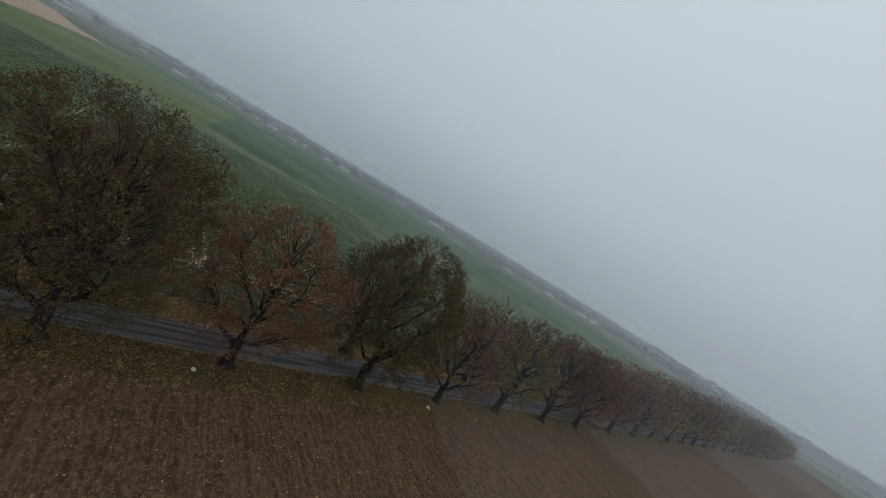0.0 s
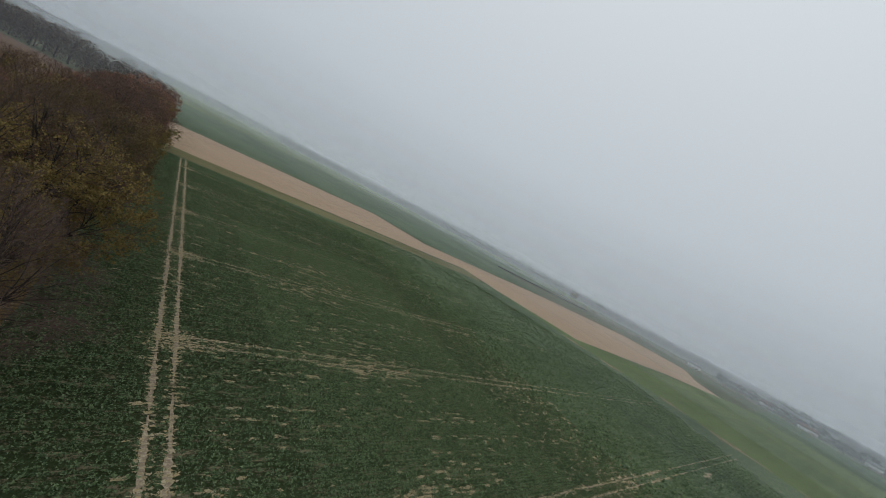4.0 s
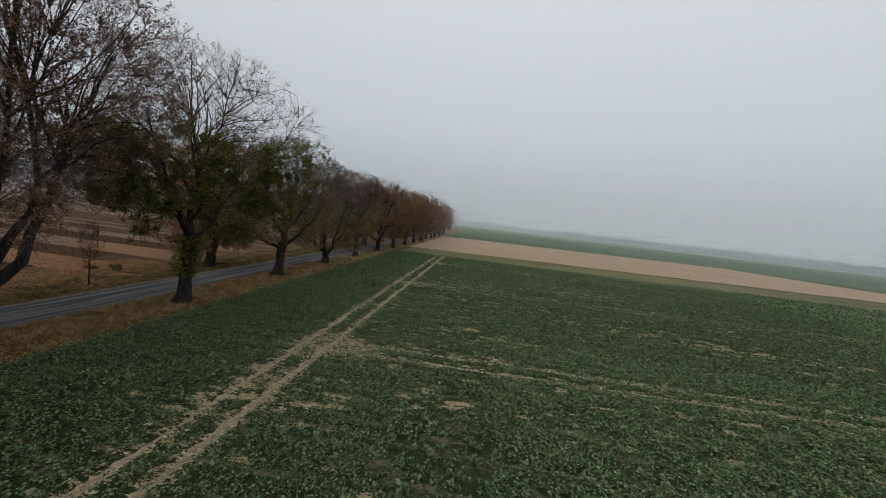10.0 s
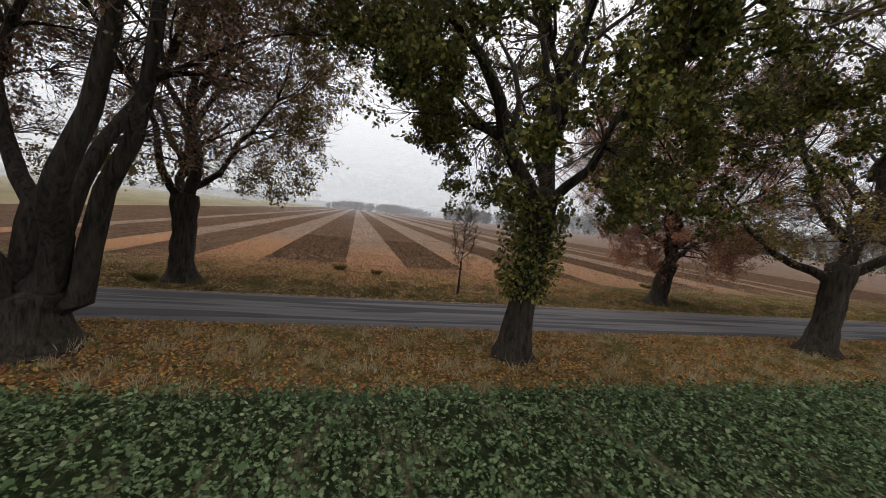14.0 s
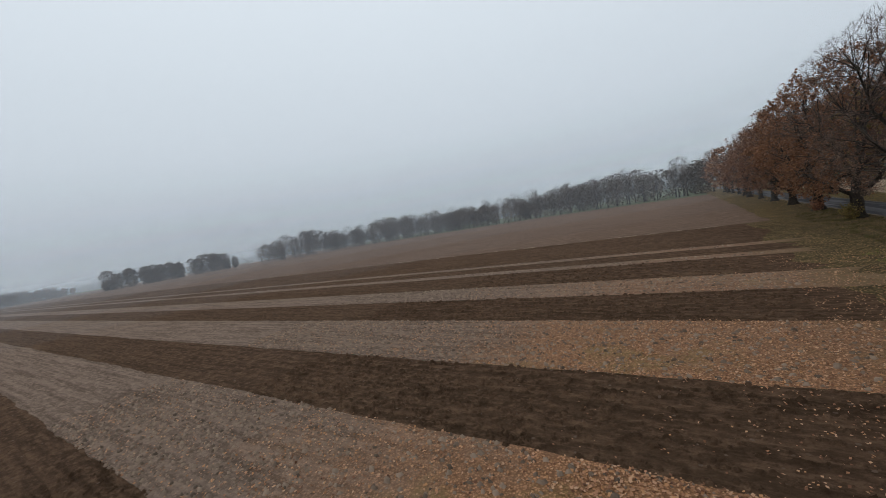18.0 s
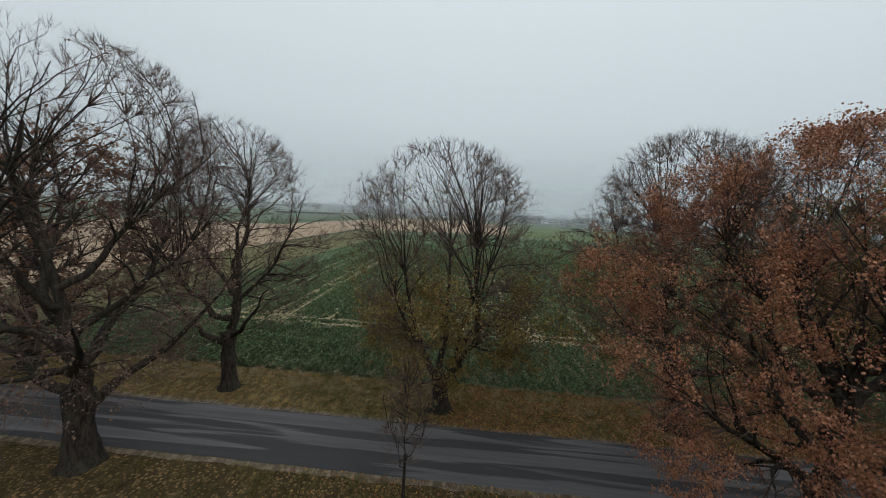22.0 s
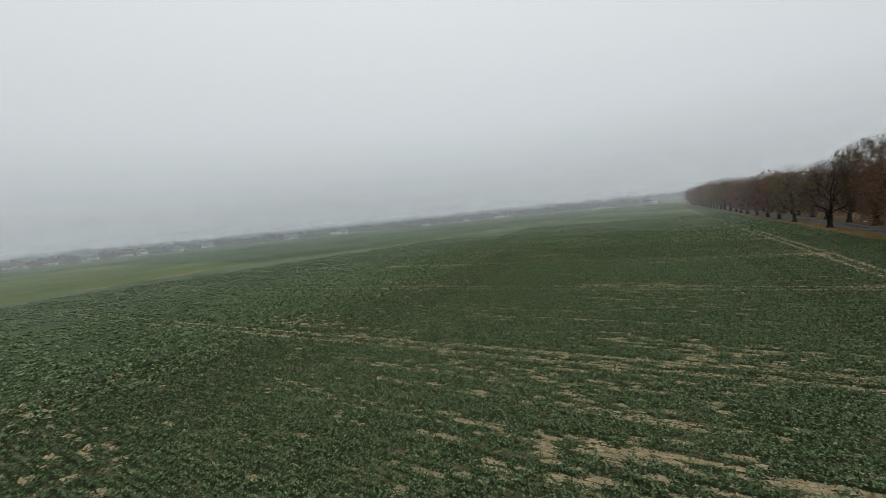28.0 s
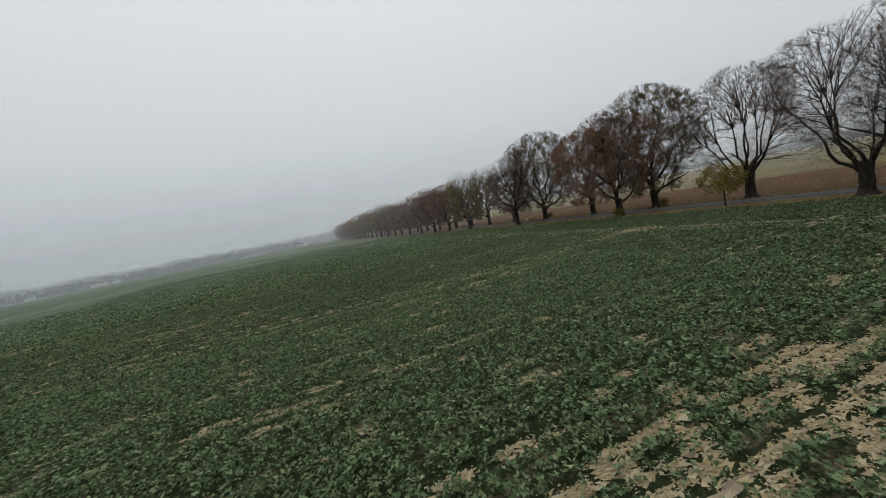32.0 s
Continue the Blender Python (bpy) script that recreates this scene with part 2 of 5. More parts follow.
M["ground"] = soil("distant_land", (0.07, 0.085, 0.05), (0.13, 0.14, 0.085), 0.05, 0.3)


def asphalt():
    k = Nodes("worn_asphalt", 0.95, 0.03)
    fine = k.noise(60, 4, 0.8)
    streak = k.noise(1.0, 4, 0.65, k.stretch(1.3, 0.06))
    patch = k.noise(0.7, 4, 0.5, k.stretch(1.7, 0.09), 0.5)
    c = k.mix(k.ramp(streak, (0.38, 0.0), (0.64, 1.0)), (0.096, 0.090, 0.094), (0.160, 0.149, 0.153))
    c = k.mix(k.ramp(patch, (0.49, 0.0), (0.535, 0.9)), c, (0.038, 0.036, 0.039))
    c = k.mix(k.math("MULTIPLY", fine, 0.25), c, (0.16, 0.16, 0.16))
    k.put(k.bsdf.inputs["Roughness"], k.ramp(patch, (0.4, 0.92), (0.62, 0.75)))
    return k.colour(c).bump(fine, 0.35, 0.01).mat


M["asphalt"] = asphalt()


def bark():
    k = Nodes("furrowed_bark", 0.95, 0.15)
    groove = k.noise(1.0, 6, 0.7, k.stretch(9, 9, 1.6), 0.4)
    moss = k.noise(0.9, 4, 0.6)
    c = k.mix(k.ramp(groove, (0.36, 0.0), (0.66, 1.0)), (0.014, 0.011, 0.010), (0.066, 0.054, 0.043))
    c = k.mix(k.ramp(moss, (0.55, 0.0), (0.72, 0.45)), c, (0.042, 0.044, 0.026))
    return k.colour(c).bump(groove, 1.0, 0.06).mat


M["bark"] = bark()
M["twig"] = Nodes("twig_bark", 0.9, 0.1).colour((0.112, 0.078, 0.064)).mat


def foliage(name, *colours, rough=0.7, spec=0.1):
    k = Nodes(name, rough, spec)
    c = k.ramp(k.island(), *[(i / max(1, len(colours) - 1), v) for i, v in enumerate(colours)])
    c = k.mix(k.math("MULTIPLY", k.each(), 0.3), c, colours[0])
    k.bsdf.inputs["Transmission Weight"].default_value = 0.0
    t = k.n.new("ShaderNodeBsdfTranslucent")
    k.l.new(c, t.inputs["Color"])
    s = k.n.new("ShaderNodeMixShader")
    s.inputs[0].default_value = 0.14
    k.colour(c)
    k.l.new(k.bsdf.outputs[0], s.inputs[1])
    k.l.new(t.outputs[0], s.inputs[2])
    k.l.new(s.outputs[0], k.n["Material Output"].inputs["Surface"])
    return k.mat


M["leaf_rust"] = foliage("russet_leaves", (0.17, 0.070, 0.041), (0.35, 0.152, 0.084), (0.52, 0.253, 0.148), (0.25, 0.130, 0.085))
M["leaf_russet"] = foliage("dull_russet_leaves", (0.135, 0.062, 0.035), (0.225, 0.108, 0.058), (0.32, 0.165, 0.092), (0.175, 0.098, 0.060))
M["leaf_olive"] = foliage("olive_leaves", (0.095, 0.078, 0.029), (0.20, 0.155, 0.051), (0.30, 0.22, 0.074), (0.24, 0.135, 0.053))
M["leaf_dark"] = foliage("dark_olive_leaves", (0.048, 0.040, 0.020), (0.102, 0.080, 0.034), (0.17, 0.128, 0.052), (0.13, 0.076, 0.042))
M["leaf_maple"] = foliage("green_yellow_leaves", (0.040, 0.048, 0.015), (0.090, 0.098, 0.030), (0.17, 0.16, 0.042), (0.26, 0.20, 0.055))
M["leaf_brown"] = foliage("brown_leaves", (0.115, 0.075, 0.055), (0.19, 0.125, 0.092), (0.27, 0.185, 0.135))
M["leaf_redbrown"] = foliage("red_brown_leaves", (0.125, 0.066, 0.046), (0.20, 0.108, 0.072), (0.28, 0.162, 0.108))
M["leaf_wood"] = foliage("grey_brown_leaves", (0.058, 0.046, 0.037), (0.098, 0.076, 0.058), (0.138, 0.104, 0.076))
M["leaf_far"] = foliage("bare_grey_crowns", (0.030, 0.030, 0.031), (0.062, 0.058, 0.056), (0.090, 0.082, 0.076))
M["leaf_yellow"] = foliage("yellow_leaves", (0.19, 0.15, 0.035), (0.36, 0.27, 0.05), (0.27, 0.235, 0.07))
M["leaf_fallen"] = foliage("fallen_leaves", (0.12, 0.050, 0.024), (0.42, 0.185, 0.055), (0.55, 0.34, 0.09), (0.07, 0.034, 0.020), (0.42, 0.30, 0.15), (0.30, 0.135, 0.085), (0.17, 0.075, 0.036), (0.50, 0.22, 0.06))
M["leaf_dry"] = foliage("dry_tan_leaves", (0.11, 0.050, 0.030), (0.42, 0.215, 0.120), (0.54, 0.335, 0.205), (0.48, 0.245, 0.110), (0.19, 0.092, 0.054))
# palest rape greens carry the sky's gloss on waxy leaves as colour
M["leaf_rape"] = foliage("rape_leaves", (0.032, 0.054, 0.022), (0.090, 0.142, 0.062), (0.270, 0.345, 0.180), (0.056, 0.096, 0.040), (0.200, 0.260, 0.118), (0.058, 0.098, 0.042), rough=0.65, spec=0.14)
M["sand"] = foliage("straw_and_sand_crumbs", (0.29, 0.24, 0.15), (0.50, 0.425, 0.285), (0.43, 0.33, 0.17), (0.25, 0.20, 0.12))
M["straw"] = foliage("cut_straw", (0.32, 0.19, 0.10), (0.50, 0.33, 0.18), (0.42, 0.26, 0.13), (0.26, 0.155, 0.085))
M["stubble_clod"] = foliage("straw_clods", (0.080, 0.056, 0.039), (0.205, 0.147, 0.106), (0.31, 0.225, 0.162), (0.15, 0.104, 0.074))
M["grass_green"] = foliage("short_green_grass", (0.080, 0.082, 0.026), (0.19, 0.175, 0.055), (0.12, 0.128, 0.040), (0.28, 0.225, 0.09))
M["grass_olive"] = foliage("olive_grass", (0.065, 0.058, 0.024), (0.13, 0.105, 0.045), (0.10, 0.095, 0.034), (0.20, 0.145, 0.07))
M["grass_dry"] = foliage("dry_grass", (0.26, 0.19, 0.10), (0.46, 0.36, 0.23), (0.20, 0.17, 0.07), (0.56, 0.46, 0.33))


def mist(thick):
    k = Nodes("drifting_mist", 1.0, 0.0)
    d = k.n.new("ShaderNodeBsdfDiffuse")
    d.inputs["Color"].default_value = (0.462, 0.486, 0.517, 1)
    t = k.n.new("ShaderNodeBsdfTranslucent")
    t.inputs["Color"].default_value = (0.462, 0.486, 0.517, 1)
    a = k.n.new("ShaderNodeAddShader")
    k.l.new(d.outputs[0], a.inputs[0])
    k.l.new(t.outputs[0], a.inputs[1])
    clear = k.n.new("ShaderNodeBsdfTransparent")
    sep = k.n.new("ShaderNodeSeparateXYZ")
    k.l.new(k.coord, sep.inputs[0])
    fade = k.math("MULTIPLY", k.ramp(k.math("DIVIDE", sep.outputs["Z"], 140.0), (0.0, 1.0), (0.18, 0.75), (1.0, 0.0)), 1.0)
    dens = k.math("MULTIPLY", fade, k.ramp(k.noise(0.004, 3), (0.3, 0.75), (0.7, 1.0)))
    s = k.n.new("ShaderNodeMixShader")
    k.put(s.inputs[0], k.math("MULTIPLY", dens, thick))
    k.l.new(clear.outputs[0], s.inputs[1])
    k.l.new(a.outputs[0], s.inputs[2])
    k.l.new(s.outputs[0], k.n["Material Output"].inputs["Surface"])
    return k.mat



# ---- mesh building ----
rng = np.random.default_rng(7)


def mesh_of(name, verts, quads=None, tris=None, material=None, smooth=False):
    """A mesh from numpy arrays of corners, four-sided and three-sided faces."""
    me = bpy.data.meshes.new(name)
    verts = np.asarray(verts, np.float32).reshape(-1, 3)
    q = np.zeros((0, 4), np.int32) if quads is None else np.asarray(quads, np.int32).reshape(-1, 4)
    t = np.zeros((0, 3), np.int32) if tris is None else np.asarray(tris, np.int32).reshape(-1, 3)
    me.vertices.add(len(verts))
    me.vertices.foreach_set("co", verts.ravel())
    me.loops.add(q.size + t.size)
    me.loops.foreach_set("vertex_index", np.concatenate([q.ravel(), t.ravel()]))
    me.polygons.add(len(q) + len(t))
    me.polygons.foreach_set("loop_start", np.concatenate([np.arange(len(q)) * 4, q.size + np.arange(len(t)) * 3]).astype(np.int32))
    if smooth:
        me.polygons.foreach_set("use_smooth", np.ones(len(q) + len(t), bool))
    me.update(calc_edges=True)
    if material:
        me.materials.append(material)
    return me


def part(name, me, parent=None, label="", kind=""):
    """Links a mesh, or a bmesh with its material, as one object under a thing or a part."""
    ob = new(name, me)
    ob.parent = parent
    return tagged(ob, label, "", "", kind)


def sheet(name, outline, z, material, label="", category="field", step=0.0, wobble=0.0):
    """A flat piece of the ground with that outline, its border cut into steps and made uneven."""
    pts = []
    for (x0, y0), (x1, y1) in zip(outline, outline[1:] + outline[:1]):
        n = max(1, int(math.hypot(x1 - x0, y1 - y0) / step)) if step else 1
        for i in range(n):
            x, y = x0 + (x1 - x0) * i / n, y0 + (y1 - y0) * i / n
            dx = noise.noise((x * 0.9, y * 0.9, z)) * wobble + noise.noise((x * 0.17, y * 0.17, 3 + z)) * wobble
            dy = noise.noise((x * 0.9, y * 0.9, 7 + z)) * wobble + noise.noise((x * 0.17, y * 0.17, 9 + z)) * wobble
            pts.append((x + dx, y + dy, z))
    bm = bmesh.new()
    f = bm.faces.new([bm.verts.new(p) for p in pts])
    if f.normal.z < 0 or f.calc_area() and (f.normal_update() or f.normal.z < 0):
        f.normal_flip()
    bmesh.ops.triangulate(bm, faces=[f])
    me = bpy.data.meshes.new(name)
    bm.to_mesh(me)
    bm.free()
    me.materials.append(material)
    return tagged(new(name, me), label, category, "", "structure")


# ---- ground, fields and road ----
ground = sheet("ground", [(-3400, -3400), (3400, -3400), (3400, 3400), (-3400, 3400)], -0.08, M["ground"], "flat misty farmland reaching the horizon", "ground")

sheet("field_rape", [(6.6, -420), (60, -420), (139, -104), (152, -76), (183, -33), (188, 8), (181, 60), (176, 124), (7.4, 124), (6.6, 60)], 0.0, M["rape"],
      "dark green winter rape with bare patches beside the road", "field", 1.5, 0.35)
sheet("field_rape_near", [(6.8, -62), (84, -62), (84, 112), (7.2, 112)], 0.006, M["rape_earth_shade"], "rape rows with sandy earth and painted dark shade between the plants", "field", 1.5, 0.5)
sheet("field_olive", [(7.4, 124), (172, 124), (176, 142), (7.6, 140)], -0.01, M["olive"], "strip of short olive-green grass between the fields", "field", 3, 0.3)
sheet("field_stubble", [(6.8, 140), (174, 146), (177, 118), (193, 67), (300, 58), (385, 42), (408, 66), (489, 99), (457, 156), (320, 183), (166, 186), (145, 236), (6.8, 228)], 0.01, M["beige"],
      "pale tan stubble field with faint wheel marks", "field", 4, 0.8)
sheet("field_cereal_north", [(6.8, 228), (145, 236), (166, 186), (330, 184), (340, 262), (600, 330), (560, 560), (6.8, 480)], -0.02, M["winter"], "green winter cereal beyond the stubble", "field", 8, 1)
sheet("field_meadow", [(181, 60), (188, 8), (183, -33), (420, -60), (440, 30), (385, 44), (193, 67), (177, 118), (176, 124)], -0.015, M["meadow"], "grassy green meadow past the rape", "field", 4, 0.5)
sheet("field_cereal_east", [(183, -33), (152, -76), (139, -104), (60, -420), (900, -500), (900, 60), (440, 30), (420, -60)], -0.03, M["winter"], "wide green cereal field fading into mist", "field", 8, 1)
sheet("field_far_north", [(-9, 480), (560, 560), (600, 330), (1000, 380), (1000, 1200), (-9, 1200)], -0.03, M["meadow"], "distant green grassland in the mist", "field", 15, 2)

sheet("verge_east", [(1.9, -420), (6.7, -420), (6.7, 140), (7.0, 480), (1.9, 480)], -0.005, M["verge"], "road verge under the trees, covered with fallen leaves", "verge", 0.6, 0.12)
sheet("verge_west", [(-1.9, 480), (-9.5, 480), (-9.5, 132), (-13.0, 124), (-13.0, 16), (-8.0, -20), (-7.0, -420), (-1.9, -420)], -0.005, M["verge_grass"], "grassy road verge with yellow fallen leaves", "verge", 0.6, 0.12)
sheet("road", [(-1.95, -420), (1.95, -420), (1.95, 480), (-1.95, 480)], 0.03, M["asphalt"], "narrow worn asphalt country road with dark patches", "road", 0.5, 0.06)

M["shoulder"] = soil("sandy_shoulder", (0.10, 0.078, 0.055), (0.27, 0.21, 0.15), 7, 0.05, litter=(0.34, 0.19, 0.08), cover=0.25)
for side in (-1, 1):
    sheet("road_shoulder", [(side * 1.7, -150), (side * 2.3, -150), (side * 2.3, 170), (side * 1.7, 170)], 0.012, M["shoulder"], "worn sandy shoulder along the asphalt", "shoulder", 0.5, 0.22)

STRIPS = ((15, 34, "d"), (34, 36, "l"), (36, 42, "d"), (42, 45, "l"), (45, 49.5, "d"), (49.5, 53.4, "l"), (53.4, 59.0, "d"), (59.0, 63.4, "l"), (63.4, 68.2, "d"), (68.2, 73.6, "l"),
          (73.6, 78.6, "d"), (78.6, 84.8, "l"), (84.8, 90.2, "d"), (90.2, 94.6, "l"), (94.6, 100.9, "d"), (100.9, 102.7, "l"), (102.7, 106.2, "d"), (106.2, 107.7, "l"), (107.7, 124.4, "d"))
g_end = random.Random(12)
for y0, y1, kind in STRIPS:
    x1 = -10.8 if kind == "d" else -9.4
    ends = [(x1 + g_end.uniform(-1.2, 1.0), y0 + (y1 - y0) * f) for f in (0.0, 0.2, 0.45, 0.7, 1.0)]
    sheet("field_strip", [(-640, y0)] + ends + [(-640, y1)], 0.0 if kind == "d" else 0.012, M["dark_strip" if kind == "d" else "light_strip"],
          "dark ploughed strip of bare earth" if kind == "d" else "pale strip of stubble strewn with dry leaves", "field", 0.6, 0.14)
sheet("field_fallow", [(-640, 124.4), (-9, 124.4), (-9, 250), (-90, 297), (-205, 312), (-640, 500)], 0.0, M["pale_fallow"], "pale brown fallow field rising to the wood", "field", 3, 0.4)
sheet("field_leafy", [(-42, -420), (-6.4, -420), (-7.0, -20), (-9.6, 15), (-42, 15)], 0.0, M["brown_field"], "brown stubble strewn with leaves beside the road", "field", 2, 0.6)
sheet("field_thin_cereal", [(-640, -420), (-40, -420), (-40, 15), (-640, 15)], -0.01, M["yellowgreen"], "thin yellow-green cereal field", "field", 4, 0.8)


g_rim = random.Random(8)
for i in range(44):
    x0 = -14 - 3.1 * i - g_rim.uniform(0, 1)
    w, y0 = g_rim.uniform(0.5, 2.6), 124.3 + g_rim.uniform(-0.15, 0.15)
    sheet("straw_line", [(x0, y0), (x0 - w, y0 + g_rim.uniform(-0.1, 0.1)), (x0 - w, y0 + g_rim.uniform(0.12, 0.4)), (x0, y0 + g_rim.uniform(0.12, 0.4))], 0.02, M["track"], "pale straw left along the edge of the ploughed strip", "straw", 0.5, 0.12)


def wheel_pair(x0, y0, x1, y1, gap=1.5, width=0.42, worn=1.0, seed=1, label="bare sandy wheel track through the crop"):
    """Two bare wheel tracks of a tractor through the crop, broken where the plants have closed over them."""
    g = random.Random(seed)
    d = math.hypot(x1 - x0, y1 - y0)
    ux, uy = (x1 - x0) / d, (y1 - y0) / d
    for s in (-1, 1):
        v, q, at = [], [], 0.0
        while at < d:
            end = min(d, at + g.uniform(2, 9) * worn * worn * 3)
            n = max(2, int((end - at) / 0.28))
            first = len(v)
            for i in range(n + 1):
                a = at + (end - at) * i / n
                taper = 1.0 if worn >= 1 else min(1.0, 0.25 + 2.5 * min(i, n - i) / n)
                w = width * taper * (0.75 + 0.5 * noise.noise((a * 0.8, s * 9 + seed, 0)) + 0.35 * g.random())
                m = gap / 2 * s + 0.10 * noise.noise((a * 0.35, s * 5, seed))
                px, py = x0 + ux * a - uy * m, y0 + uy * a + ux * m
                wa, wb = w * (0.3 + 0.45 * g.random()), w * (0.3 + 0.45 * g.random())
                v += [(px + uy * wa, py - ux * wa, 0.016), (px - uy * wb, py + ux * wb, 0.016)]
                if i:
                    k = first + 2 * i
                    q.append((k - 2, k, k + 1, k - 1))
            at = end + (0 if worn >= 1 else g.uniform(0.3, 4) * (1.3 - worn))
        tagged(new("wheel_track", mesh_of("wheel_track", v, q, None, M["track"])), label, "wheel track", "", "structure")


TILT = 0.022


def tram_y(k, x):
    return 12.0 + 24 * k + TILT * x


wheel_pair(17.4, -300, 17.4, 121, width=0.46, worn=0.97)
wheel_pair(17.0, 113.2, 174, 118.8, width=0.34, worn=0.95, seed=41)
for k in range(-6, 5):
    wheel_pair(17.0, tram_y(k, 17), 168, tram_y(k, 168), width=0.25, worn=0.80, seed=k + 20)

for y0, y1, seed in ((158, 150, 61), (178, 165, 62), (196, 178, 63), (213, 205, 64)):
    wheel_pair(9, y0, 165, y1, 1.9, 0.45, 0.95, seed, "pale wheel track across the stubble")

PATH_LINE = [(179, 70), (181, 49), (190, 27), (187, 7), (188, -21), (181, -33), (152, -74), (140, -100), (118, -190), (60, -400)]
g_path = random.Random(3)
for (x0, y0), (x1, y1) in zip(PATH_LINE, PATH_LINE[1:]):
    n = max(1, int(math.hypot(x1 - x0, y1 - y0) / 21))
    for i in range(n):
        t0, t1 = (i + g_path.uniform(0.0, 0.2)) / n, (i + g_path.uniform(0.55, 1.0)) / n
        w = g_path.uniform(1.2, 4.5)
        ax, ay, bx, by = x0 + (x1 - x0) * t0, y0 + (y1 - y0) * t0, x0 + (x1 - x0) * t1, y0 + (y1 - y0) * t1
        mx, my = (ax + bx) / 2 + g_path.uniform(-1, 1), (ay + by) / 2 + g_path.uniform(-3, 3)
        sheet("field_path", [(ax - 0.3, ay), (mx - w, my), (bx - 0.3, by), (bx + 0.4, by), (mx + w * 0.6, my), (ax + 0.4, ay)], 0.02, M["worn"], "worn tan field path along the edge of the rape", "path", 0.8, 1.1)
for x, y in ((92, -34), (80, -23), (65, -27), (53, -45), (75, -60), (121, -12), (104, 66)):
    sheet("bare_patch", [(x - 4, y), (x, y - 0.7), (x + 4.5, y + 0.2), (x + 1, y + 0.8)], 0.022, M["track"], "bare sandy patch in the crop", "bare soil", 0.5, 0.5)

# ---- mist ----
for r, thick in ((110, 0.035), (155, 0.06), (230, 0.08), (330, 0.09), (480, 0.17), (615, 0.28), (820, 0.34), (1140, 0.36), (1500, 0.45)):
    a = np.linspace(0, 2 * np.pi, 97)[:-1]
    ring = np.stack([15 + r * np.cos(a), 45 + r * np.sin(a)], 1)
    v = np.concatenate([np.c_[ring, np.full(96, -1.0)], np.c_[ring, np.full(96, 140.0)]])
    j = np.arange(96)
    q = np.stack([j, (j + 1) % 96, (j + 1) % 96 + 96, j + 96], 1)
    tagged(new("mist_veil", mesh_of("mist_veil", v, q, None, mist(thick), True)), "thin grey autumn mist over the fields", "mist", "", "structure")

# ---- trees ----


def unit(v):
    return v / np.maximum(np.linalg.norm(v, axis=-1, keepdims=True), 1e-9)


def bows(start, tangent, end, steps, stiff, wander, g):
    """Curved paths that leave start along tangent and come to end."""
    d = np.linalg.norm(end - start, axis=1)[:, None]
    c = start + tangent * d * stiff
    t = np.linspace(0, 1, steps + 1)[None, :, None]
    p = (1 - t) ** 2 * start[:, None] + 2 * t * (1 - t) * c[:, None] + t ** 2 * end[:, None]
    n = g.normal(0, 1, p.shape) * wander * d[:, None] / steps
    n[:, 0] = 0
    if steps > 5:
        n[:, 1:-1] = (n[:, :-2] + 2 * n[:, 1:-1] + n[:, 2:]) * 0.42
    return p + n


def along(paths):
    """Every point of the paths with its tangent, the paths' starts left out."""
    tan = unit(paths[:, 1:] - paths[:, :-1])
    return paths[:, 1:].reshape(-1, 3), tan.reshape(-1, 3)


def nearest(points, tangents, targets, core, rise=0.6, below=0.35):
    """For each target the point of the wood from which a shoot would best reach it."""
    best = np.empty(len(targets), int)
    g = np.random.default_rng(len(points))
    for i in range(0, len(targets), 400):
        d = targets[i:i + 400, None] - points[None]
        far = np.linalg.norm(d, axis=2)
        out = unit(targets[i:i + 400] - core)
        cost = far * (1 + rise * (1 - (d * tangents[None]).sum(2) / np.maximum(far, 1e-6)) + 0.6 * (1 - (d * out[:, None]).sum(2) / np.maximum(far, 1e-6))) + below * np.maximum(0, -d[..., 2])
        best[i:i + 400] = (cost * (1 + 0.7 * g.random(cost.shape))).argmin(1) if len(points) < 200 else cost.argmin(1)
    return best


def tubes(paths, r0, r1, sides):
    """Corners and faces of tapered tubes round the paths."""
    n, m, _ = paths.shape
    tan = np.empty_like(paths)
    tan[:, 1:-1] = paths[:, 2:] - paths[:, :-2]
    tan[:, 0], tan[:, -1] = paths[:, 1] - paths[:, 0], paths[:, -1] - paths[:, -2]
    tan = unit(tan)
    u = unit(np.cross(tan, np.array([0.31, 0.87, 0.38])))
    v = np.cross(tan, u)
    r = r0[:, None] + (r1 - r0)[:, None] * np.linspace(0, 1, m)[None, :] ** 0.8
    a = np.arange(sides) / sides * 2 * np.pi
    co = paths[:, :, None] + r[:, :, None, None] * (u[:, :, None] * np.cos(a)[:, None] + v[:, :, None] * np.sin(a)[:, None])
    base = (np.arange(n) * m * sides)[:, None, None] + (np.arange(m - 1) * sides)[None, :, None]
    s = np.arange(sides)[None, None, :]
    q = np.stack([base + s, base + (s + 1) % sides, base + (s + 1) % sides + sides, base + s + sides], -1)
    return co.reshape(-1, 3), q.reshape(-1, 4)


def ribbons(start, end, width, g):
    """Thin three-cornered twigs."""
    d = unit(end - start)
    s = unit(np.cross(d, g.normal(0, 1, d.shape))) * width / 2
    v = np.stack([start - s, start + s, end], 1)
    return v.reshape(-1, 3), np.arange(len(v) * 3).reshape(-1, 3)


